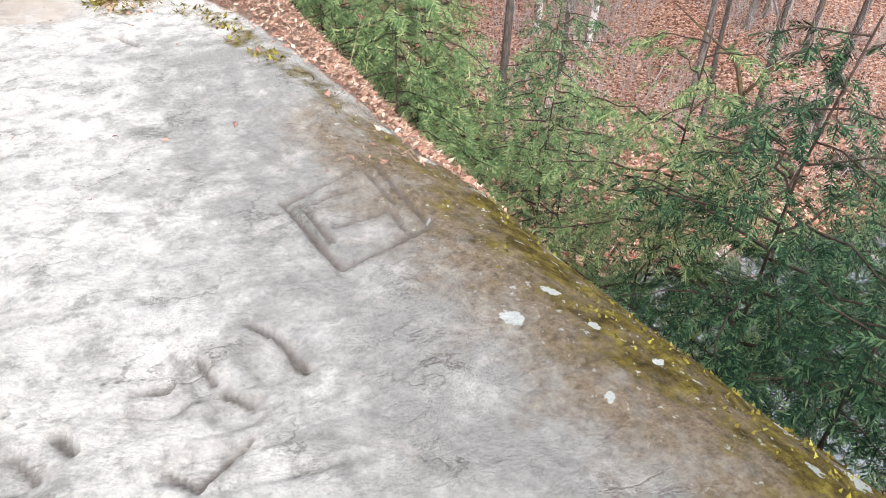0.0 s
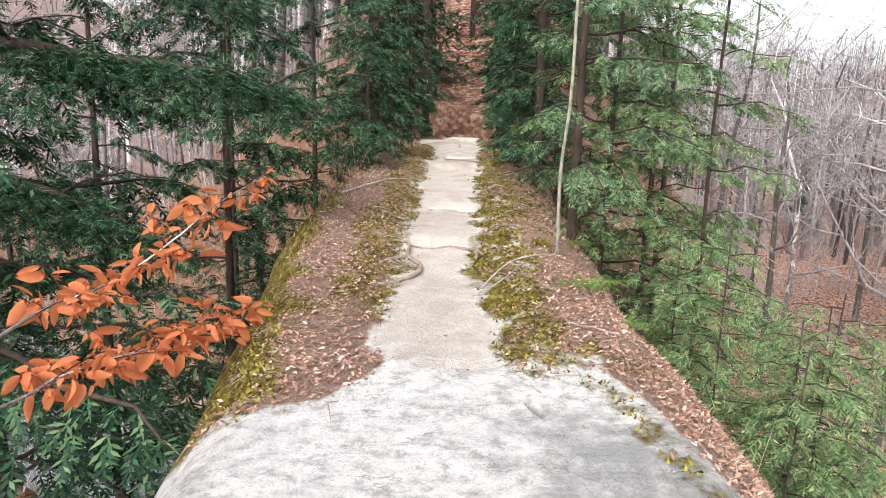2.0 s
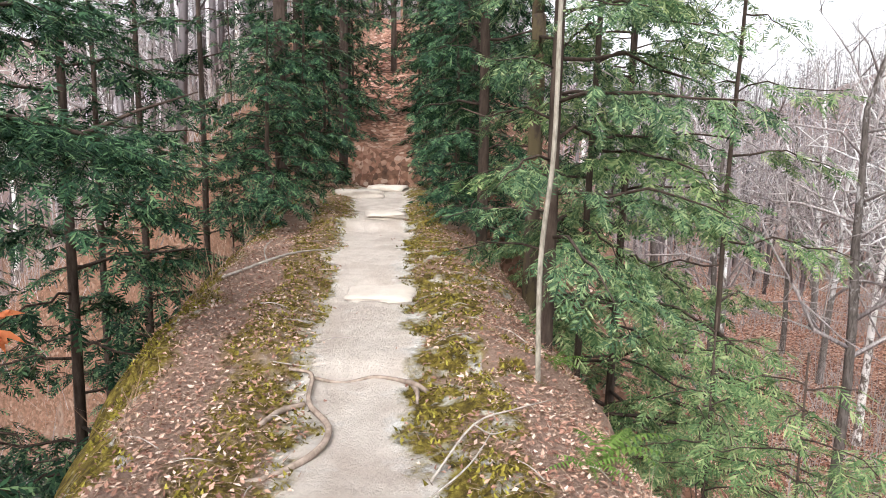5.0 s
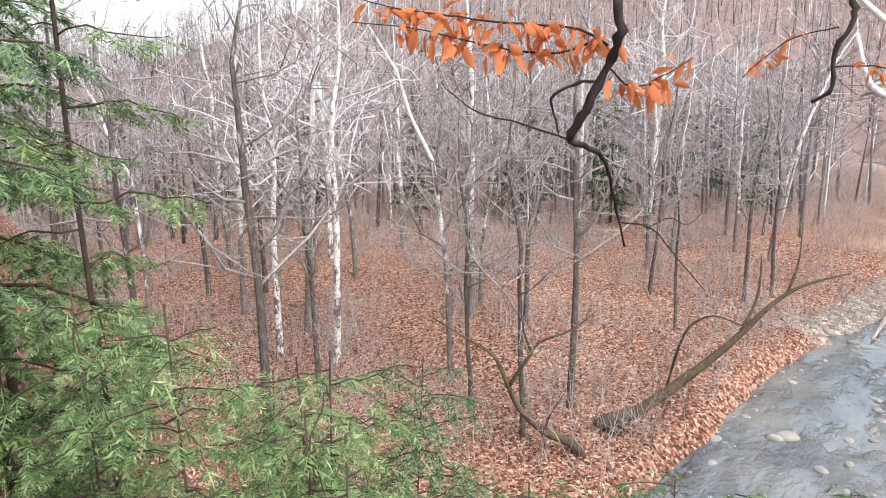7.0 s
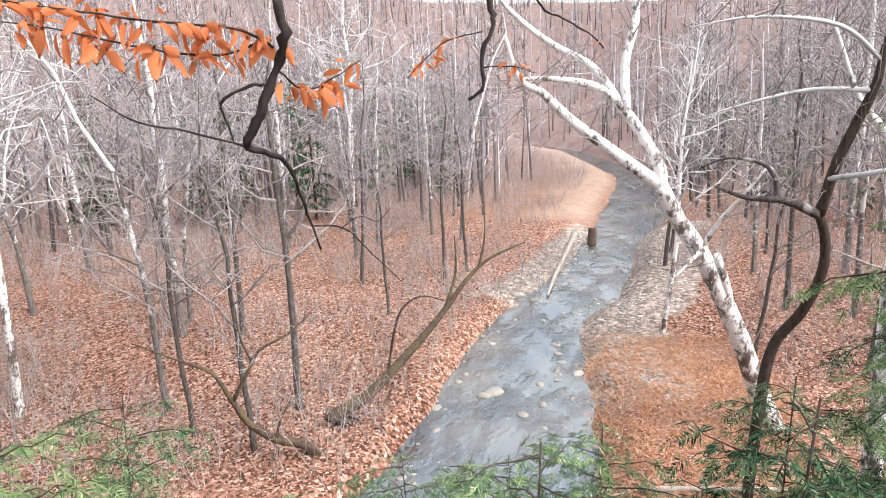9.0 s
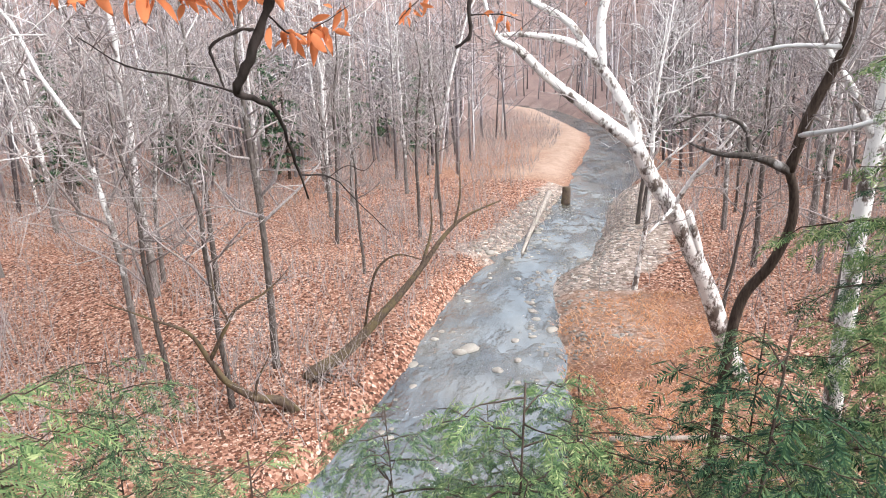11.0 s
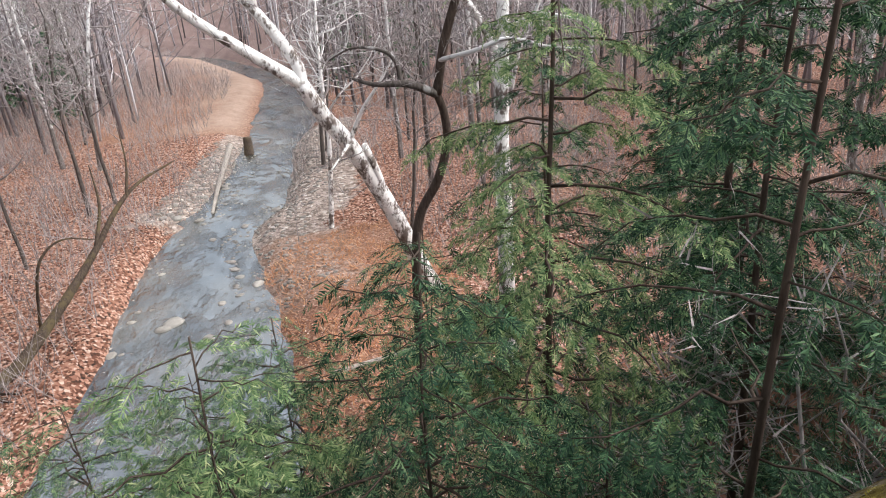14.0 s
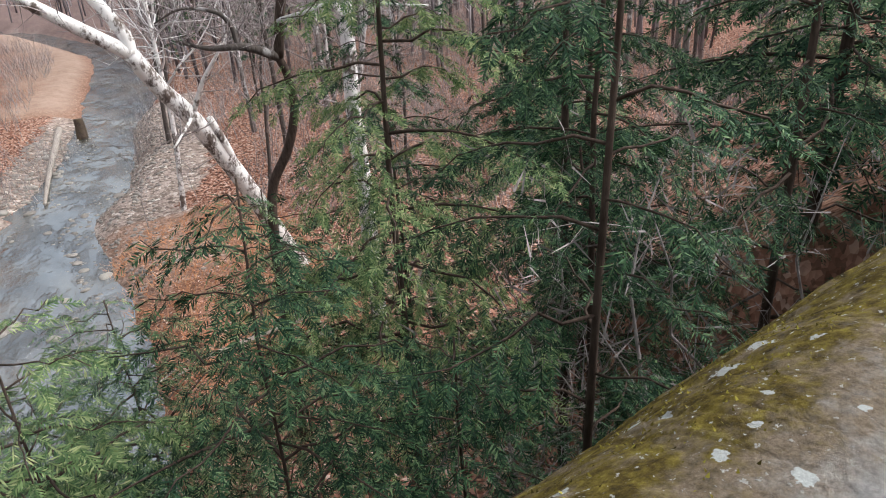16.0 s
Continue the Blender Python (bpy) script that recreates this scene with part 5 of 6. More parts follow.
limbed("crooked_tree", "crooked bare tree with thick brown limbs and pale twigs", "tree", (14.95, -0.4, gz(14.95, -0.4)), [
    ("trunk", [(14.95, -0.4, gz(14.95, -0.4) - 0.3), (14.9, -0.5, -8), (14.8, -0.6, -5.2), (14.78, -0.78, -3.97), (14.54, -1.2, -3.11), (14.34, -1.44, -2.2), (14.22, -1.39, -1.48), (14.14, -1.23, -1.02)], [0.13, 0.12, 0.1, 0.09], BARK_HEMLOCK, 8),
    ("limb", [(14.14, -1.23, -1.02), (13.96, -1.39, -0.02), (13.76, -1.62, 0.81), (13.58, -1.77, 1.4), (13.42, -1.84, 2.23), (13.2, -2.2, 4.0)], [0.11, 0.09, 0.04], BARK_HEMLOCK, 7),
    ("limb", [(14.14, -1.23, -1.02), (13.81, -0.53, -0.69), (13.96, 0.14, -0.65), (14.06, 0.7, -0.45)], [0.1, 0.07, 0.02], BARK_GREY, 6),
    ("limb", [(13.85, -0.39, -0.64), (13.86, -0.34, -0.26), (13.91, -0.11, 0.0), (14.02, 0.48, 0.11), (14.1, 1.0, -0.1)], [0.06, 0.045, 0.012], BARK_GREY, 6),
    ("limb", [(13.98, -1.3, -0.3), (13.29, -1.84, -0.1), (13.04, -2.47, 0.1), (12.78, -3.2, -0.1), (12.6, -4.0, -0.2)], [0.06, 0.05, 0.02], BARK_PALE, 6),
    ("limb", [(13.6, -1.75, 1.3), (13.7, -0.8, 1.35), (13.8, 0.2, 1.15), (14.0, 1.0, 0.9)], [0.05, 0.035, 0.01], BARK_PALE, 6),
    ("limb", [(13.5, -1.8, 1.8), (13.2, -1.0, 2.4), (13.0, 0.3, 2.6), (13.0, 1.4, 2.5)], [0.05, 0.035, 0.01], BARK_PALE, 6)], (5,), 402, TWIG, 0.009, 1.1, 0.22)

limbed("sycamore_tree", "upright sycamore with a white mottled trunk behind the hemlocks", "tree", (17.8, -4.1, gz(17.8, -4.1)), [
    ("trunk", [(17.8, -4.1, gz(17.8, -4.1) - 0.3), (17.78, -4.09, -5.37), (17.79, -4.06, -3.19), (17.76, -4.14, -1.05), (17.74, -4.19, 1.04), (17.7, -4.1, 6.0)], [0.27, 0.24, 0.21, 0.18, 0.08], BARK_SYC, 9),
    ("limb", [(17.77, -4.12, -1.0), (17.53, -3.35, 0.32), (17.22, -2.7, 1.1), (17.1, -2.0, 2.8)], [0.11, 0.09, 0.03], BARK_SYC, 7),
    ("limb", [(17.75, -4.15, -0.2), (17.0, -5.0, 0.2), (16.0, -6.1, -0.1)], [0.08, 0.06, 0.02], BARK_SYC, 7)], (4,), 403, TWIG, 0.012, 1.4, 0.4)

limbed("leaning_tree", "leaning mossy tree with upturned roots on the cut stream bank", "tree", (24.0, 13.7, gz(24.0, 13.7)), [
    ("trunk", [(23.7, 13.8, -11.75), (24.12, 13.56, -11.5), (25.24, 12.67, -11.2), (26.34, 11.66, -10.28), (27.39, 10.59, -9.16), (28.33, 9.72, -8.11), (29.24, 8.8, -6.86), (30.11, 7.87, -6.12), (31.02, 6.37, -5.58)], [0.3, 0.26, 0.2, 0.14, 0.09, 0.03], BARK_MOSSY, 9),
    ("limb", [(28.3, 9.75, -8.1), (29.1, 9.4, -6.6), (29.6, 9.5, -5.0)], [0.09, 0.06, 0.02], BARK_MOSSY, 6),
    ("limb", [(29.6, 8.4, -6.5), (30.2, 8.2, -5.2), (30.8, 8.3, -3.6)], [0.07, 0.04, 0.015], BARK_MOSSY, 6),
    ("limb", [(27.9, 12.6, -11.4), (26.79, 11.67, -8.4), (26.96, 11.15, -7.5), (27.17, 10.42, -7.2), (27.42, 9.48, -7.5)], [0.07, 0.055, 0.02], BARK_MOSSY, 6)]
    + [("root", [(23.9, 13.7, -11.6), (23.7 + 0.5 * math.cos(a), 13.3 + 0.5 * math.sin(a), -11.6 - 0.3 * b), (23.6 + 0.9 * math.cos(a), 12.9 + 0.9 * math.sin(a), -12.0 - 0.25 * b)], [0.09, 0.05, 0.015], BARK_HEMLOCK, 5)
       for a, b in ((0.2, 1), (-0.6, 1.2), (-1.3, 0.9), (-2.1, 1), (1.0, 0.2), (-0.2, 0.4), (-1.7, 0.5), (2.8, 0.4), (-0.9, 0.1), (-1.1, 1.5), (-0.4, 0.8), (0.6, 0.7), (-1.5, 1.3), (-2.5, 0.7))], (4,), 404, TWIG, 0.012, 1.3, 0.5)

limbed("crooked_tree", "low mossy crooked tree curling over the leaves", "tree", (21.2, 13.5, gz(21.2, 13.5)), [
    ("trunk", [(21.4, 13.3, gz(21.4, 13.3) - 0.1), (21.0, 13.75, -11.2), (20.45, 14.47, -10.8), (19.83, 15.17, -9.86), (19.44, 15.46, -8.85), (19.0, 15.83, -7.6), (18.23, 16.6, -6.8), (17.31, 17.46, -5.9)], [0.22, 0.17, 0.13, 0.09, 0.05, 0.02], BARK_MOSSY, 8),
    ("limb", [(19.44, 15.46, -8.85), (19.55, 14.74, -7.6), (19.78, 14.36, -6.95), (20.27, 13.49, -6.5), (20.6, 12.83, -5.9)], [0.08, 0.06, 0.015], BARK_MOSSY, 6),
    ("limb", [(19.6, 14.6, -7.4), (19.3, 14.8, -6.3), (19.4, 14.9, -5.2)], [0.05, 0.04, 0.012], BARK_MOSSY, 6),
    ("limb", [(20.45, 14.47, -10.8), (20.3, 14.2, -10.0), (20.5, 13.7, -9.0)], [0.06, 0.04, 0.012], BARK_MOSSY, 6)], (5,), 405, TWIG, 0.01, 1.2, 0.3)

# slim pale trunk by the trail and a broken snag behind it
limbed("birch_sapling", "slim pale tree with smooth lichen-spotted bark beside the trail", "tree", rooted(0.46, 6.9), [
    ("trunk", [(0.46, 6.9, -0.05), (0.44, 6.9, 0.9), (0.49, 6.88, 1.6), (0.5, 6.9, 2.6), (0.55, 6.95, 4.2), (0.6, 7.0, 6.5)], [0.018, 0.016, 0.014, 0.007], BARK_BIRCH, 8)])
limbed("dead_snag", "broken dead trunk with peeling reddish bark", "tree", rooted(1.0, 10.2), [
    ("trunk", [(1.0, 10.2, rooted(1.0, 10.2)[2]), (1.02, 10.2, 1.5), (1.0, 10.22, 3.0), (1.03, 10.2, 4.4)], [0.1, 0.085, 0.07, 0.05], BARK_MOSSY, 8),
    ("branch", [(1.0, 10.2, 2.4), (1.4, 9.9, 2.5), (1.8, 9.7, 2.3)], [0.02, 0.006], DEADWOOD, 5),
    ("branch", [(1.0, 10.2, 3.2), (1.3, 10.0, 3.6), (1.5, 9.9, 4.1)], [0.02, 0.006], DEADWOOD, 5)])
for x, y, top, r in ((-2.7, 15.2, 9.0, 0.15), (-1.95, 19.6, 10.0, 0.14), (-2.3, 24.0, 13.0, 0.16), (1.2, 27.5, 14.0, 0.16), (-3.4, 30.0, 15.0, 0.18)):
    z = gz(x, y)
    g = Geo()
    t = thing("hemlock_tree", (x, y, z), "straight dark trunk rising beside the climbing trail", "tree", "trunks on the hill")
    g.tube([(0, 0, -0.4), (0.05, 0, 2), (0, 0.04, 5), (0.06, 0, top - z)], [r * 1.2, r, r * 0.9, r * 0.6], 9)
    link("trunk", g.mesh("trunk"), BARK_HEMLOCK, t)


# ---- beech with dry leaves ----
def beech_leaf_mesh(seed):
    r = np.random.default_rng(seed)
    st = np.array((0.0, 0.25, 0.55, 0.8, 1.0))
    wd = np.array((0.0, 0.14, 0.18, 0.1, 0.0)) * r.uniform(0.75, 1.1)
    curl, fold = r.uniform(0.1, 0.4), r.uniform(0.3, 0.9)
    v = []
    for s, w in zip(st, wd):
        z = -curl * s * s
        v += [(s, -w, z + fold * w), (s, 0, z), (s, w, z + fold * w)]
    t = []
    for i in range(4):
        a = i * 3
        for k in (0, 1):
            t += [(a + k, a + k + 1, a + 3 + k + 1), (a + k, a + 3 + k + 1, a + 3 + k)]
    return array_mesh("beech_leaf", np.array(v), np.array(t))


LEAVES = [beech_leaf_mesh(s) for s in range(500, 506)]
BEECH_BASE = np.array((-3.7, 0.7, gz(-3.7, 0.7)))
beech = thing("beech_tree", BEECH_BASE, "beech with dark limbs and clinging orange dry leaves", "tree")
br = np.random.default_rng(21)
LINE_OB = {}


def beech_line(name, pts, radii, sides=6, steps=4):
    line = smooth_line(np.array(pts, float), steps)
    g = Geo()
    knots = np.interp(np.linspace(0, 1, len(line)), np.linspace(0, 1, len(radii)), radii)
    gnarl = np.random.default_rng(900 + len(LINE_OB))
    line[1:-1] += gnarl.normal(0, 1, (len(line) - 2, 3)) * 0.3 * knots[1:-1, None]
    g.tube(line - BEECH_BASE, knots * gnarl.uniform(0.62, 0.98, len(line)), sides)
    LINE_OB[len(LINE_OB)] = (line, link(name, g.mesh("beech_" + name), BARK_PALE if name == "branch" and pts[-1][0] < 0 else BARK_BEECH, beech))
    return line


def hang_leaves(line, count, lo, hi, spread=0.05, size=0.105, down=0.75):
    holder = next(ob for ln, ob in LINE_OB.values() if ln is line)
    for i in range(count):
        q = (lo + (hi - lo) * min(0.999, (i + br.normal(0, 2.5) + 2) / (count + 4) * (i > 0))) * (len(line) - 1)
        o = np.array([np.interp(q, np.arange(len(line)), line[:, a]) for a in range(3)]) + br.normal(0, spread * 0.35, 3)
        d = Vector((br.normal(0, 0.8), br.normal(0, 0.8), -down + br.normal(0, 0.6))).normalized()
        m = d.to_track_quat("X", "Z").to_matrix().to_4x4() @ Matrix.Rotation(br.uniform(-2.2, 2.2), 4, "X")
        ob = link("leaf", LEAVES[int(br.integers(0, 6))], BEECH_LEAF, holder)
        ob.matrix_basis = Matrix.Translation(Vector(o - BEECH_BASE)) @ m @ Matrix.Diagonal((*[size * br.choice((0.45, 0.7, 0.9, 1.1)) * br.uniform(0.85, 1.15)] * 3, 1))


beech_line("trunk", [tuple(BEECH_BASE - (0, 0, 0.4)), (-3.7, 0.75, -4), (-3.6, 0.7, -1), (-3.55, 0.8, 2), (-3.5, 0.9, 5), (-3.4, 1.0, 8)], [0.2, 0.17, 0.15, 0.12, 0.06], 9)
beech_line("limb", [(-3.53, 0.85, 3.4), (-2.6, 1.3, 4.4), (-1.0, 2.2, 5.0), (0.8, 3.2, 4.9), (2.2, 3.9, 4.0), (2.75, 4.1, 2.9), (2.91, 4.16, 2.01)], [0.09, 0.07, 0.05, 0.035, 0.03], 7)
beech_line("branch", [(2.91, 4.16, 2.01), (2.95, 4.17, 1.85), (2.97, 4.22, 1.74), (2.96, 4.32, 1.55), (2.96, 4.4, 1.4)], [0.029, 0.027, 0.023], 7)
beech_line("branch", [(2.96, 4.4, 1.4), (3.16, 4.36, 1.34), (3.34, 4.37, 1.22), (3.51, 4.39, 0.99), (3.68, 4.41, 0.75)], [0.018, 0.013, 0.007], 6)
beech_line("twig", [(3.57, 4.4, 0.91), (3.74, 4.28, 0.86), (3.89, 4.17, 0.67), (4.03, 4.04, 0.46)], [0.007, 0.005, 0.003], 5)
beech_line("twig", [(3.72, 4.3, 0.86), (3.8, 4.2, 0.92), (3.86, 4.12, 0.88), (3.9, 4.05, 0.95)], [0.004, 0.002], 4)
beech_line("twig", [(2.96, 4.4, 1.4), (2.8, 4.56, 1.48), (2.63, 4.7, 1.54), (2.5, 4.79, 1.65)], [0.008, 0.005, 0.003], 5)
beech_line("twig", [(2.96, 4.28, 1.67), (2.92, 4.36, 1.66), (2.87, 4.45, 1.6), (2.88, 4.43, 1.5), (2.89, 4.42, 1.43)], [0.011, 0.008, 0.005], 5)
tw1 = beech_line("twig", [(2.94, 4.21, 1.82), (2.88, 4.31, 1.89), (2.76, 4.49, 1.92), (2.63, 4.66, 1.94), (2.49, 4.82, 1.97), (2.36, 4.94, 1.99), (2.2, 5.1, 2.05)], [0.008, 0.006, 0.003], 5)
tw2 = beech_line("twig", [(2.92, 4.28, 1.84), (2.85, 4.38, 1.8), (2.76, 4.51, 1.8), (2.65, 4.64, 1.83), (2.53, 4.77, 1.87), (2.41, 4.9, 1.91), (2.2, 5.05, 1.93)], [0.007, 0.005, 0.003], 5)
tw3 = beech_line("twig", [(2.97, 4.22, 1.73), (3.1, 4.16, 1.64), (3.21, 4.06, 1.69), (3.32, 3.96, 1.77)], [0.007, 0.003], 5)
h2 = beech_line("branch", [(2.2, 3.9, 4.0), (3.2, 3.6, 3.2), (3.7, 3.45, 2.5), (3.78, 3.41, 2.05), (3.78, 3.39, 1.94), (3.77, 3.45, 1.8), (3.77, 3.45, 1.63), (3.75, 3.53, 1.56)], [0.03, 0.022, 0.016, 0.012], 6)
h3 = beech_line("twig", [(3.2, 3.6, 3.2), (3.75, 3.35, 2.5), (3.9, 3.18, 2.05), (3.92, 3.04, 1.95), (3.92, 2.89, 1.85), (3.92, 2.84, 1.79)], [0.012, 0.008, 0.005], 5)
h4 = beech_line("twig", [(3.77, 3.45, 1.9), (3.7, 3.62, 1.86), (3.66, 3.75, 1.76), (3.62, 3.82, 1.68)], [0.005, 0.003], 4)
h5 = beech_line("twig", [(3.77, 3.45, 1.72), (3.8, 3.3, 1.72), (3.82, 3.18, 1.68)], [0.005, 0.003], 4)
hang_leaves(tw1, 64, 0.02, 0.95, size=0.125)
hang_leaves(tw2, 52, 0.0, 0.95, size=0.125)
hang_leaves(tw3, 24, 0.1, 1.0, size=0.12)
hang_leaves(h4, 15, 0.2, 1.0, size=0.085)
hang_leaves(h5, 12, 0.2, 1.0, size=0.085)
hang_leaves(h3, 3, 0.85, 1.0, size=0.06)
bu = beech_line("branch", [(-3.65, 0.75, -0.9), (-3.0, 2.0, -0.2), (-2.6, 3.0, 0.25), (-2.56, 3.35, 0.36), (-2.55, 3.63, 0.4), (-2.5, 3.92, 0.41), (-2.4, 4.22, 0.46), (-2.26, 4.53, 0.6), (-2.07, 4.84, 0.81), (-1.84, 5.14, 0.97)], [0.03, 0.014, 0.01, 0.007, 0.004], 6)
bl = beech_line("branch", [(-3.65, 0.75, -1.6), (-2.9, 2.0, -0.4), (-2.5, 2.8, 0.1), (-2.33, 3.16, 0.16), (-2.34, 3.52, 0.13), (-2.23, 3.93, 0.09), (-2.1, 4.33, 0.03), (-2.01, 4.67, -0.01), (-1.88, 5.02, 0.01)], [0.025, 0.01, 0.007, 0.004], 6)
for line, lo, n, kids, per in ((bu, 0.42, 16, 34, 11), (bl, 0.4, 18, 42, 13)):
    hang_leaves(line, n, lo, 0.97, 0.06, 0.14)
    for k in range(kids // 2):
        q = (lo + (0.97 - lo) * (k + 0.5) / (kids // 2)) * (len(line) - 1)
        o = np.array([np.interp(q, np.arange(len(line)), line[:, a]) for a in range(3)])
        sg = -1 if k % 2 else 1
        e = o + np.array((sg * 0.28, 0.2, br.uniform(-0.12, 0.16))) * br.uniform(0.6, 1.3)
        if e[0] > -1.75:
            e[0] = -1.8
        tl = beech_line("twig", [o, (o + e) / 2 + (0, 0, 0.02), e], [0.004, 0.002], 4)
        hang_leaves(tl, per, 0.25, 1.0, 0.05, 0.15, 0.45)


# ---- stones, gravel, drift logs ----
def stone_mesh(seed, flat=0.6):
    r = np.random.default_rng(seed)
    bm = bmesh.new()
    bmesh.ops.create_icosphere(bm, subdivisions=2, radius=1.0)
    off = Vector(r.uniform(0, 50, 3))
    for v in bm.verts:
        v.co *= 1 + 0.35 * noise.noise(v.co * 0.9 + off) + 0.12 * noise.noise(v.co * 2.5 + off)
        v.co.z *= flat
    me = bpy.data.meshes.new("stone")
    bm.to_mesh(me)
    bm.free()
    me.polygons.foreach_set("use_smooth", [True] * len(me.polygons))
    return me


STONES = [stone_mesh(600 + i, 0.45 + 0.07 * i) for i in range(5)]
for me in STONES:
    me.materials.append(STONE_PALE)
GREYS = [stone_mesh(620 + i, 0.5) for i in range(4)]
for me in GREYS:
    me.materials.append(STONE_GREY)


def stone(x, y, z, s, grey=False, label=""):
    src = GREYS if grey else STONES
    ob = new("river_stone", src[int(br.integers(0, len(src)))])
    ob.matrix_basis = pose(x, y, z, 0, 0, br.uniform(0, 360)) @ Matrix.Diagonal((s * br.uniform(0.8, 1.4), s, s * br.uniform(0.7, 1.0), 1))
    return tagged(ob, label or ("grey wet stone standing out of the stream" if grey else "pale rounded stone at the water's edge"), "stone", "stones in the stream")


for x, y, s in ((46.1, 9.2, 0.95), (28.8, 7.7, 0.6), (28.4, 8.1, 0.4), (26.8, 6.1, 0.32), (32.8, 4.75, 0.3), (31.5, 3.9, 0.4), (25.8, 5.1, 0.22), (26.9, 10.0, 0.3), (24.2, 11.0, 0.3), (21.5, 11.6, 0.32), (20.7, 11.9, 0.3), (20.1, 12.2, 0.35), (18.1, 4.4, 0.4)):
    stone(x, y, -12.42, s * 0.75)
for x, y, s in ((43.0, 7.2, 0.3), (42.9, 2.4, 0.35), (45.0, 0.6, 0.4), (51.7, 8.8, 0.4), (35.0, 5.2, 0.2), (33.9, 5.0, 0.24), (30.6, 4.8, 0.18), (30.0, 5.6, 0.2), (27.9, 5.3, 0.2), (39.0, 6.3, 0.22), (40.5, 4.4, 0.25), (47.5, 5.0, 0.22)):
    stone(x, y, -12.4, s, True)
for i in range(34):
    x = br.uniform(42.5, 58)
    y = np.interp(x, (42, 50, 58), (9.0, 6.6, 5.4)) + br.normal(0, 0.9)
    stone(x, y, max(-12.42, gz(x, y)), br.uniform(0.1, 0.36), br.uniform() < 0.35)
for i in range(46):
    x = br.uniform(17, 46)
    w = np.interp(x, STREAM[:, 0], STREAM[:, 2])
    yc = np.interp(x, STREAM[:, 0], STREAM[:, 1])
    y = yc + (w + br.uniform(-0.9, 0.5)) * (1 if br.uniform() < 0.72 else -1)
    stone(x, y, max(-12.42, gz(x, y) - 0.02), br.uniform(0.06, 0.2), br.uniform() < 0.6)


def gravel():
    r = np.random.default_rng(33)
    bm = bmesh.new()
    bmesh.ops.create_icosphere(bm, subdivisions=1, radius=1.0)
    v = np.array([p.co[:] for p in bm.verts])
    t = np.array([[p.index for p in f.verts] for f in bm.faces])
    bm.free()
    x = np.concatenate([r.uniform(28, 64, 1100), r.uniform(43, 62, 900)])
    side = np.concatenate([-np.ones(1100), np.ones(900)])
    w, yc = np.interp(x, STREAM[:, 0], STREAM[:, 2]), np.interp(x, STREAM[:, 0], STREAM[:, 1])
    y = yc + side * (w + r.uniform(-0.5, 4.5, 2000))
    z = np.maximum(ground_height(x, y), -12.44)
    s = r.uniform(0.04, 0.16, 2000) * r.uniform(0.6, 1.2, 2000)
    m = np.zeros((2000, 3, 4))
    a = r.uniform(0, 6.28, 2000)
    m[:, 0, 0], m[:, 0, 1], m[:, 1, 0], m[:, 1, 1], m[:, 2, 2] = np.cos(a) * s * 1.3, -np.sin(a) * s, np.sin(a) * s * 1.3, np.cos(a) * s, s * 0.55
    m[:, :, 3] = np.column_stack([x, y, z])
    g = Geo()
    g.stamp(v, t, m)
    return tagged(link("gravel", g.mesh("gravel"), STONE_GREY), "grey and tan cobbles of the gravel bars", "gravel", kind="stuff")


gravel()


def log_thing(pts, radii, mat, label, stubs=0, name="fallen_log"):
    pts = np.array(pts, float)
    t = thing(name, pts[0], label, "log")
    g = Geo()
    line = smooth_line(pts - pts[0], 4)
    g.tube(line, radii, 8)
    link("trunk", g.mesh("log"), mat, t)
    for k in range(stubs):
        q = br.uniform(0.3, 0.95) * (len(line) - 1)
        o = np.array([np.interp(q, np.arange(len(line)), line[:, a]) for a in range(3)])
        e = o + np.array((br.normal(0, 0.5), br.normal(0, 0.5), br.uniform(0.1, 0.6))) * 1.2
        b = Geo()
        b.tube([o, (o + e) / 2 + br.normal(0, 0.05, 3), e], [radii[0] * 0.3, radii[0] * 0.1], 5)
        link("branch", b.mesh("log_branch"), mat, t)
    return t


log_thing([(43.9, 6.4, -12.3), (50, 6.1, -12.15), (56, 5.7, -12.1), (62, 5.3, -12.0)], [0.1, 0.17, 0.24, 0.26], DEADWOOD, "bleached drift log lying along the stream", 3)
log_thing([(59.3, 3.75, -12.5), (59.5, 3.7, -11.6), (59.6, 3.7, -10.9)], [0.45, 0.4, 0.36], BARK_MOSSY, "short broken stump standing at the water", 0, "broken_stump")
log_thing([(20.72, 1.53, -11.60), (20.91, -0.79, -11.45), (21.09, -3.10, -11.30)], [0.12, 0.09, 0.05], DEADWOOD, "grey fallen branch lying on dry grass", 3)
for k in range(14):
    a = br.uniform(0, 3.14)
    c = np.array((20.6 + br.normal(0, 0.5), 2.3 + br.normal(0, 0.4), -12.25 + 0.03 * k))
    d = np.array((math.cos(a), math.sin(a), br.normal(0, 0.15))) * br.uniform(0.6, 1.3)
    log_thing([c - d, c + (0, 0, 0.05), c + d], [0.03, 0.04, 0.015], BARK_HEMLOCK if k % 3 else DEADWOOD, "dark driftwood stick caught at the stream edge", 0, "drift_stick")
for k in range(16):
    a = br.uniform(0, 3.14)
    c = np.array((18.79, -2.26, -11.60)) + np.array((br.normal(0, 0.7), br.normal(0, 0.6), 0.15 + 0.04 * k))
    d = np.array((math.cos(a), math.sin(a), br.normal(0, 0.3))) * br.uniform(0.7, 1.6)
    log_thing([c - d, c + br.normal(0, 0.12, 3), c + d], [0.015, 0.025, 0.01], DEADWOOD, "pale dead stick in a heap of brush", 0, "dead_stick")


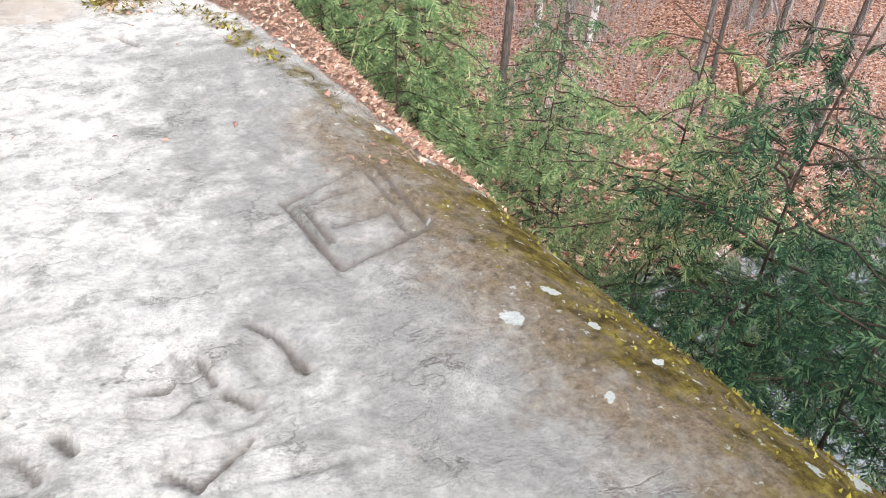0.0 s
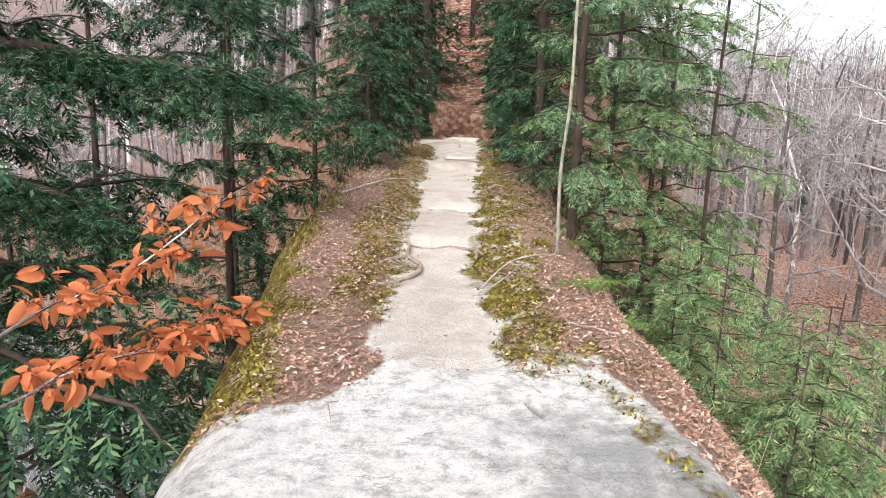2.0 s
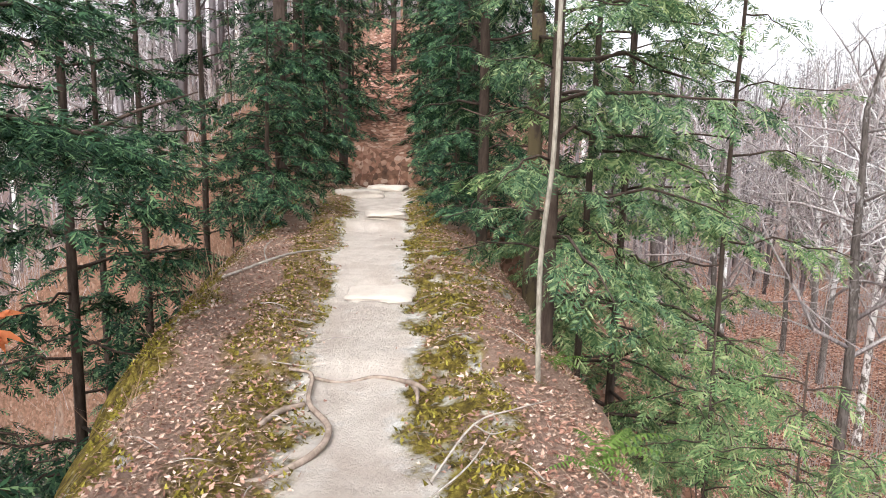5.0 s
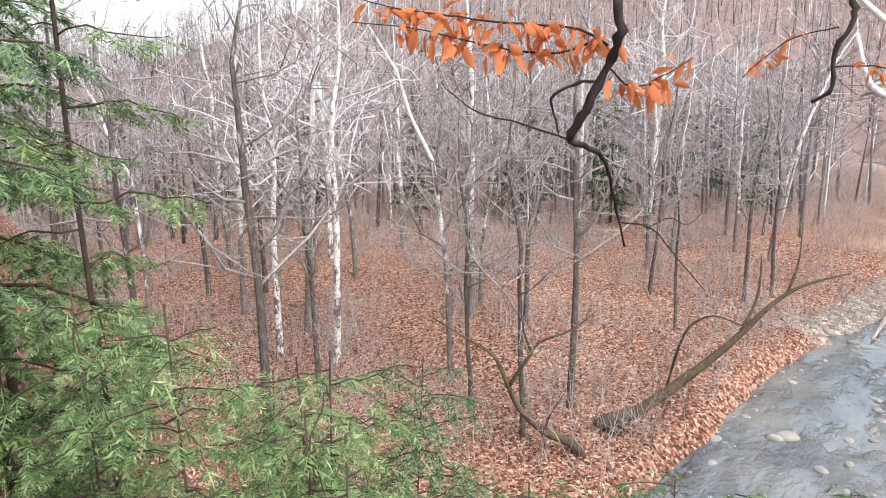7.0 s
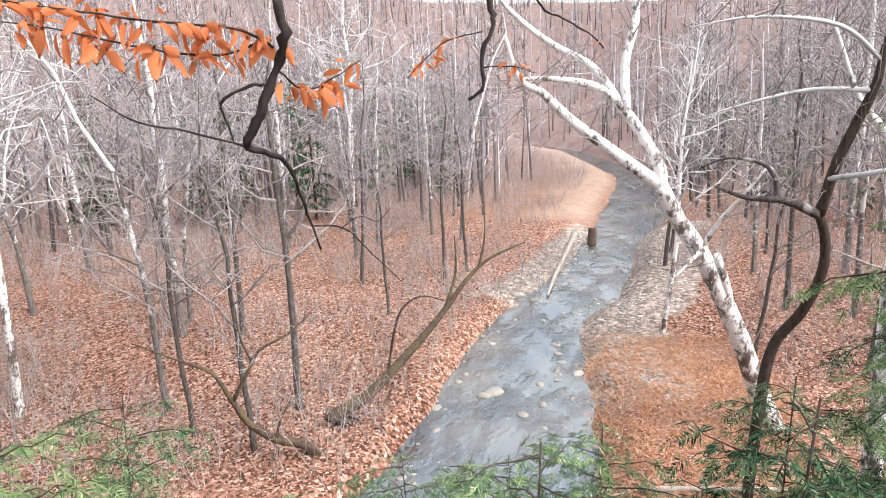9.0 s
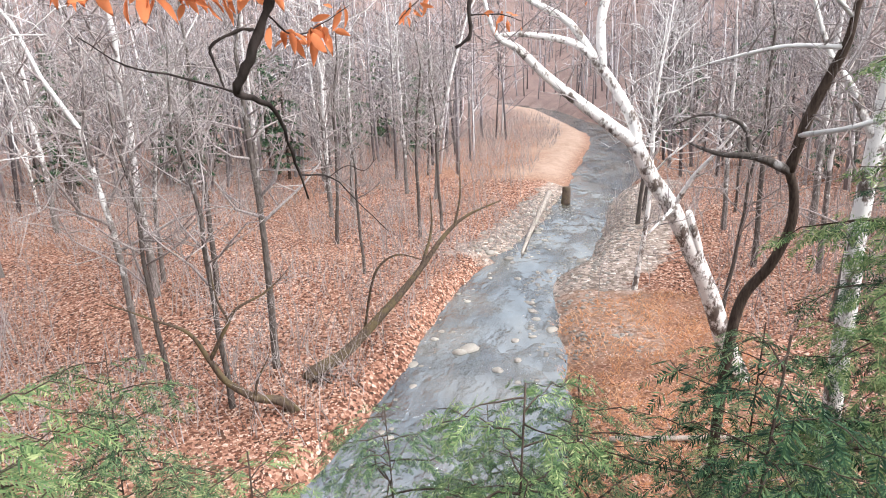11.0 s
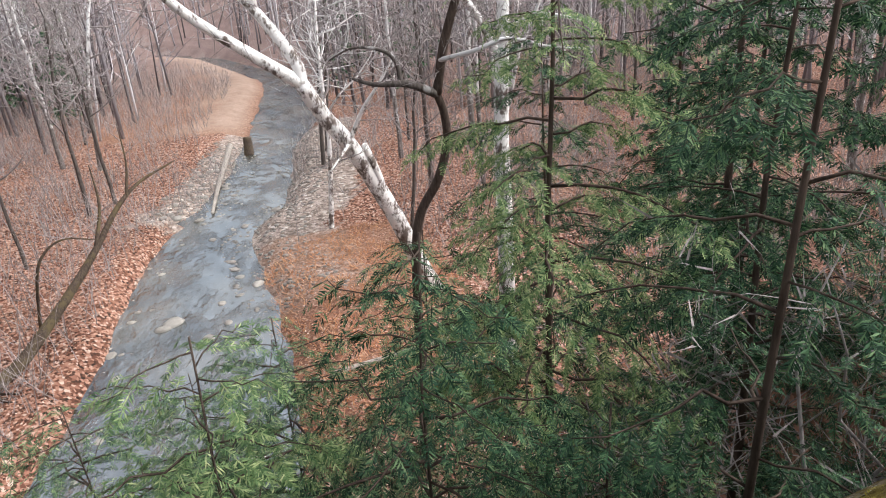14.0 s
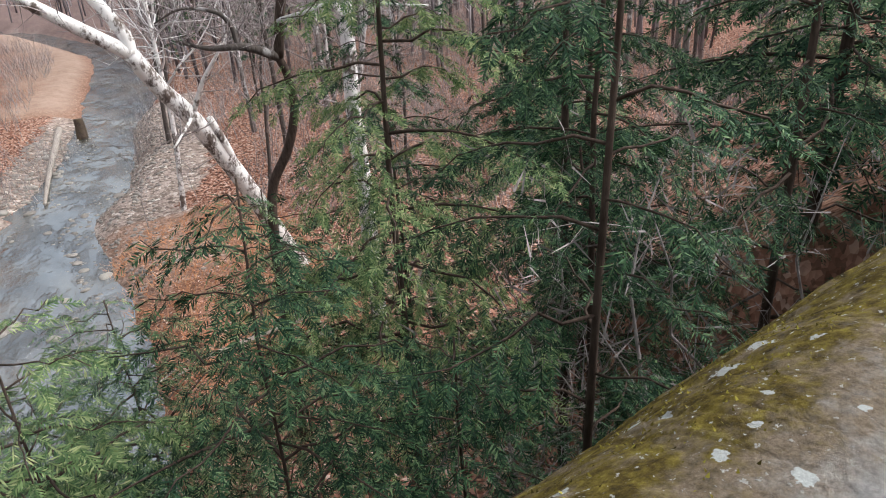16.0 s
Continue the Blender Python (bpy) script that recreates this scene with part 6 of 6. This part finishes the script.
# ---- on the ridge: roots, steps, slabs, litter, moss ----
def on_ridge(x, y):
    return float(ridge_top(np.array(x), np.array(y)))


def root(pts, radii, label):
    p = np.array([(x, y, on_ridge(x, y) + dz) for x, y, dz in pts])
    t = thing("tree_root", p[0], label, "root", "roots across the trail")
    g = Geo()
    g.tube(smooth_line(p - p[0], 5), radii, 7)
    link("wood", g.mesh("root"), BARK_ROOT, t)
    return t


RLAB = "worn grey root crossing the sandy trail"
root([(-1.15, 7.0, 0.02), (-1.0, 6.95, 0.04), (-0.97, 6.6, 0.03), (-0.82, 6.3, 0.03), (-0.86, 6.05, 0.02), (-1.05, 5.85, 0.0), (-1.25, 5.7, -0.02)], [0.01, 0.016, 0.02, 0.02, 0.012], RLAB)
root([(-1.02, 6.94, 0.03), (-0.8, 6.93, -0.005), (-0.6, 6.98, -0.005), (-0.42, 6.92, 0.015), (-0.34, 6.8, 0.05), (-0.26, 6.78, 0.0)], [0.01, 0.013, 0.014, 0.018, 0.016], RLAB)
root([(-1.0, 6.62, 0.01), (-1.12, 6.5, 0.02), (-1.2, 6.3, 0.0)], [0.02, 0.015], RLAB)
root([(-0.38, 6.9, 0.02), (-0.33, 6.74, 0.03), (-0.33, 6.62, 0.0)], [0.012, 0.016, 0.008], RLAB)


def slab(x, y, sx, sy, sz, yaw, label):
    bm = bmesh.new()
    bmesh.ops.create_cube(bm, size=1.0)
    bmesh.ops.subdivide_edges(bm, edges=bm.edges[:], cuts=5, use_grid_fill=True)
    off = Vector((x * 3, y * 3, 1))
    for v in bm.verts:
        c = v.co.copy()
        rr = max(abs(c.x), abs(c.y)) * 2
        v.co.x *= sx * (1 + 0.25 * noise.noise(c * 2 + off))
        v.co.y *= sy * (1 + 0.25 * noise.noise(c * 2 - off))
        v.co.z = v.co.z * sz - 0.02 * rr ** 4 * (1 if c.z > 0 else 0) + 0.02 * noise.noise(c * 5 + off)
    me = bpy.data.meshes.new("slab")
    bm.to_mesh(me)
    bm.free()
    me.polygons.foreach_set("use_smooth", [True] * len(me.polygons))
    me.materials.append(SLAB_STONE)
    ob = new("stone_slab", me)
    ob.matrix_basis = pose(x, y, on_ridge(x, y) + sz * 0.22, 0, 0, yaw)
    return tagged(ob, label, "stone", "stones in the trail")


slab(-0.7, 12.8, 0.6, 0.7, 0.08, 5, "flat pale stone step set in the trail")
slab(-0.62, 9.0, 0.6, 0.8, 0.07, -6, "low worn sandstone slab in the trail")
slab(-1.25, 15.0, 0.8, 0.5, 0.2, 12, "flat grey stone at the trail's edge")
slab(-0.75, 16.2, 0.7, 0.6, 0.14, -10, "flat pale stone step set in the trail")


def scatter_on_ridge(n, seed, want, ylo=2.0, yhi=17.0):
    r = np.random.default_rng(seed)
    y = ylo + (yhi - ylo) * r.uniform(0, 1, n) ** 1.5
    xl, xr = np.interp(y, RIDGE_Y, RIDGE_L), np.interp(y, RIDGE_Y, RIDGE_R)
    x = xl + (xr - xl) * r.uniform(0.01, 0.995, n)
    m = ridge_masks(x, y, xr - x, x - xl)
    w = want(m, x, y)
    ok = r.uniform(0, 1, n) < w
    return x[ok], y[ok], ridge_top(x[ok], y[ok]), r


def litter():
    x, y, z, r = scatter_on_ridge(80000, 41, lambda m, x, y: np.clip(m["litter"] * np.where(x > 0.2, 1.0, 0.8) + 0.04 * m["moss"] + 0.0008, 0, 1))
    v = np.array([(0, 0, 0), (0.35, 0.26, 0.1), (1, 0, 0.06), (0.35, -0.26, 0.1), (0.4, 0, 0.0)])
    t = np.array([(0, 4, 1), (1, 4, 2), (2, 4, 3), (3, 4, 0)])
    a, s = r.uniform(0, 6.28, len(x)), r.uniform(0.014, 0.046, len(x))
    xd = np.column_stack([np.cos(a), np.sin(a), r.normal(0.05, 0.35, len(x))])
    up = np.array((0, 0, 1)) + r.normal(0, 0.45, (len(x), 3))
    g = Geo()
    g.stamp(v, t, frames_along(np.column_stack([x, y, z + 0.012]), xd, up, s))
    tagged(link("leaf_litter", g.mesh("leaf_litter", False), LITTER_LEAF), "dry brown and tan fallen leaves along the trail", "leaves", kind="stuff")
    # fine needles and twigs between them
    x, y, z, r = scatter_on_ridge(50000, 43, lambda m, x, y: np.clip(m["litter"] * 0.9 + 0.12 * m["moss"], 0, 1))
    a, L = r.uniform(0, 6.28, len(x)), r.uniform(0.02, 0.11, len(x))
    d = np.column_stack([np.cos(a), np.sin(a), r.uniform(-0.05, 0.3, len(x))]) * L[:, None]
    w = np.column_stack([-np.sin(a), np.cos(a), 0 * a]) * r.uniform(0.001, 0.0035, len(x))[:, None]
    o = np.column_stack([x, y, z + 0.012])
    vv = np.stack([o - w, o + w, o + d], 1).reshape(-1, 3)
    tagged(link("needle_litter", array_mesh("needle_litter", vv, np.arange(len(vv)).reshape(-1, 3), False), NEEDLE_LITTER), "fine dry needles and twigs on the trail side", "litter", kind="stuff")
    # moss tufts
    x, y, z, r = scatter_on_ridge(130000, 45, lambda m, x, y: np.clip((m["moss"] - 0.3) * 1.2, 0, 1) * (fbm(x * 6, y * 6, 3, 95) > -0.06) * np.where(y < 2.6, 0.3, 1), 0.0, 14)
    a, L = r.uniform(0, 6.28, len(x)), r.uniform(0.015, 0.042, len(x)) * np.where(y < 3, 0.45, 1.0)
    d = np.column_stack([np.cos(a) * 0.7, np.sin(a) * 0.7, 0.6 + 0 * a]) * L[:, None]
    w = np.column_stack([-np.sin(a), np.cos(a), 0 * a]) * (L * 0.35)[:, None]
    o = np.column_stack([x, y, z])
    vv = np.stack([o - w, o + w, o + d], 1).reshape(-1, 3)
    tagged(link("moss", array_mesh("moss", vv, np.arange(len(vv)).reshape(-1, 3), False), MOSS), "olive and ochre moss cushions beside the trail", "moss", kind="stuff")


MOSS = leaf_material("moss_tufts", [(0.0, (0.05, 0.04, 0.01)), (0.5, (0.17, 0.135, 0.025)), (0.85, (0.29, 0.25, 0.045)), (1.0, (0.42, 0.39, 0.08))], 0.2, 0.9)
litter()


def dry_stems():
    """Dead grass and thin stems that lean out at the edges."""
    r = np.random.default_rng(61)
    n = 1500
    y = r.uniform(3.0, 16, n)
    left = r.uniform(0, 1, n) < 0.6
    xl, xr = np.interp(y, RIDGE_Y, RIDGE_L), np.interp(y, RIDGE_Y, RIDGE_R)
    x = np.where(left, xl + np.abs(r.normal(0, 0.35, n)), xr - np.abs(r.normal(0, 0.3, n)))
    ok = np.where(left, fbm(x, y * 0.8, 2, 97) + (y - 9.5) * 0.05 > 0.0, fbm(x, y, 2, 99) > 0.0)
    x, y, left = x[ok], y[ok], left[ok]
    z = ridge_top(x, y) - 0.01
    h = r.uniform(0.12, 0.5, len(x)) * np.where(left & (y > 8), 1.3, 0.7)
    o = np.column_stack([x, y, z])
    tip = o + np.column_stack([r.normal(0, 0.5, len(x)), r.normal(0, 0.5, len(x)), np.ones(len(x))]) * h[:, None]
    a = r.uniform(0, 3.14, len(x))
    w = np.column_stack([np.cos(a), np.sin(a), 0 * a]) * 0.003
    vv = np.stack([o - w, o + w, tip], 1).reshape(-1, 3)
    tagged(link("dry_stems", array_mesh("dry_stems", vv, np.arange(len(vv)).reshape(-1, 3), False), NEEDLE_LITTER), "dry brown stems and grass at the ridge edge", "dry grass", kind="stuff")


dry_stems()


def fern(x, y, z, s):
    t = thing("fern", (x, y, z), "small green fern at the mossy edge", "fern", "ferns")
    for k in range(7):
        a = k * 0.9 + br.uniform(-0.2, 0.2)
        g = Geo()
        L = s * br.uniform(0.7, 1.1)
        u = np.linspace(0, 1, 12)
        line = np.column_stack([np.cos(a) * u * L, np.sin(a) * u * L, L * (0.75 * u - 0.6 * u * u)])
        g.tube(line, [0.003, 0.001], 3)
        side = np.array((-math.sin(a), math.cos(a), 0))
        for i in range(1, 12):
            w = 0.22 * L * (1 - u[i]) ** 0.7 + 0.01
            for sg in (-1, 1):
                c = line[i]
                g.add([c - (line[i] - line[i - 1]) * 0.35, c + (line[i] - line[i - 1]) * 0.35, c + side * sg * w + (0, 0, -0.02)], [[0, 1, 2]])
        link("frond", g.mesh("frond", False), FERN_GREEN, t)
    return t


for x, y, s in ((0.62, 6.05, 0.3), (0.75, 6.3, 0.35), (0.5, 5.85, 0.22), (0.85, 5.6, 0.25), (0.62, 7.2, 0.25)):
    fern(x, y, on_ridge(x, y), s)


def stick(pts, r, label="thin pale dead twig lying on the moss"):
    p = np.array([(x, y, on_ridge(x, y) + dz) for x, y, dz in pts])
    t = thing("twig", p[0], label, "twig", "fallen twigs")
    g = Geo()
    g.tube(smooth_line(p - p[0], 4), [r, r * 0.8, r * 0.3], 5)
    link("wood", g.mesh("twig"), DEADWOOD, t)


stick([(-0.28, 5.75, 0.02), (-0.05, 6.05, 0.1), (0.18, 6.12, 0.14), (0.4, 6.3, 0.12)], 0.007)
stick([(-0.3, 5.6, 0.02), (-0.1, 5.75, 0.06), (0.05, 6.0, 0.1)], 0.006)
stick([(-0.05, 6.05, 0.1), (0.02, 5.9, 0.12), (0.1, 5.85, 0.16)], 0.005)
stick([(-2.1, 9.0, 0.05), (-1.6, 9.6, 0.08), (-1.25, 10.4, 0.04)], 0.016, "pale fallen stick lying on leaf litter")
stick([(-1.75, 9.3, 0.06), (-1.85, 9.7, 0.12), (-1.8, 10.1, 0.18)], 0.008)
for k in range(26):
    y = br.uniform(3.2, 10)
    x = br.uniform(-1.7, -1.0) if k % 2 else np.interp(y, TRAIL_Y, TRAIL_X) + br.uniform(0.6, 1.2)
    a, L = br.uniform(0, 6.28), br.uniform(0.1, 0.3)
    stick([(x, y, 0.02), (x + L * math.cos(a) * 0.5, y + L * math.sin(a) * 0.5, 0.035), (x + L * math.cos(a), y + L * math.sin(a), 0.02)], br.uniform(0.003, 0.006))


def straw_blades():
    r = np.random.default_rng(71)
    n = 9000
    x, y = r.uniform(17, 36, n), r.uniform(-5, 4.2, n)
    d, side = stream_field(x, y)
    ok = (d > 0.6) & (side < 0) & (fbm(x * 0.6, y * 0.6, 3, 73) > -0.12) & (x + y * 0.5 < 35)
    x, y = x[ok], y[ok]
    o = np.column_stack([x, y, ground_height(x, y)])
    a, L = r.uniform(0, 6.28, len(x)), r.uniform(0.15, 0.5, len(x))
    tip = o + np.column_stack([np.cos(a), np.sin(a), r.uniform(0.15, 0.7, len(x))]) * L[:, None]
    w = np.column_stack([-np.sin(a), np.cos(a), 0 * a]) * 0.022
    vv = np.stack([o - w, o + w, tip], 1).reshape(-1, 3)
    tagged(link("dry_grass", array_mesh("dry_grass", vv, np.arange(len(vv)).reshape(-1, 3), False), DRY_GRASS), "flattened orange dry grass on the stream bank", "dry grass", kind="stuff")


straw_blades()


def low_limb(pts, seed, sprays):
    """A wide level limb of the old hemlock, hung with sprays."""
    pts = np.array(pts)
    r = np.random.default_rng(seed)
    t = thing("hemlock_limb", pts[0], "long dark horizontal hemlock limb with hanging sprays", "tree limb")
    line = smooth_line(pts - pts[0], 4)
    g = Geo()
    g.tube(line, [0.07, 0.055, 0.04, 0.02, 0.008], 7)
    link("wood", g.mesh("limb_wood"), BARK_HEMLOCK, t)
    pos, xd = [], []
    for k in range(sprays):
        q = r.uniform(0.25, 1.0) * (len(line) - 1)
        o = np.array([np.interp(q, np.arange(len(line)), line[:, a]) for a in range(3)])
        a = r.uniform(-1.3, 1.3) + (1.57 if k % 2 else -1.57)
        d = np.array((math.cos(a), math.sin(a), r.uniform(-0.8, 0.15)))
        pos.append(o + d * r.uniform(0, 0.7))
        xd.append(d + (0.4, 0.1, -0.2))
    pos, xd = np.array(pos), np.array(xd)
    sv, st = SPRAYS["fine"][0]
    f = Geo()
    f.stamp(sv, st, frames_along(pos, xd, np.array((0, 0, 1)) + r.normal(0, 0.3, (len(pos), 3)), r.uniform(0.11, 0.2, len(pos))))
    # limb sprays get their shade from the darkened needle colour
    tagged(link("foliage", f.mesh("limb_foliage", False), HEMLOCK_SHADED, t), kind="stuff")
    for k in range(7):
        q = (0.2 + 0.11 * k) * (len(line) - 1)
        o = np.array([np.interp(q, np.arange(len(line)), line[:, a]) for a in range(3)])
        b = Geo()
        e = o + np.array((r.normal(0.2, 0.3), r.normal(0, 0.3), r.uniform(-0.5, 0.5)))
        b.tube([o, (o + e) / 2 + r.normal(0, 0.05, 3), e], [0.018, 0.005], 5)
        link("branch", b.mesh("limb_branch"), BARK_HEMLOCK, t)


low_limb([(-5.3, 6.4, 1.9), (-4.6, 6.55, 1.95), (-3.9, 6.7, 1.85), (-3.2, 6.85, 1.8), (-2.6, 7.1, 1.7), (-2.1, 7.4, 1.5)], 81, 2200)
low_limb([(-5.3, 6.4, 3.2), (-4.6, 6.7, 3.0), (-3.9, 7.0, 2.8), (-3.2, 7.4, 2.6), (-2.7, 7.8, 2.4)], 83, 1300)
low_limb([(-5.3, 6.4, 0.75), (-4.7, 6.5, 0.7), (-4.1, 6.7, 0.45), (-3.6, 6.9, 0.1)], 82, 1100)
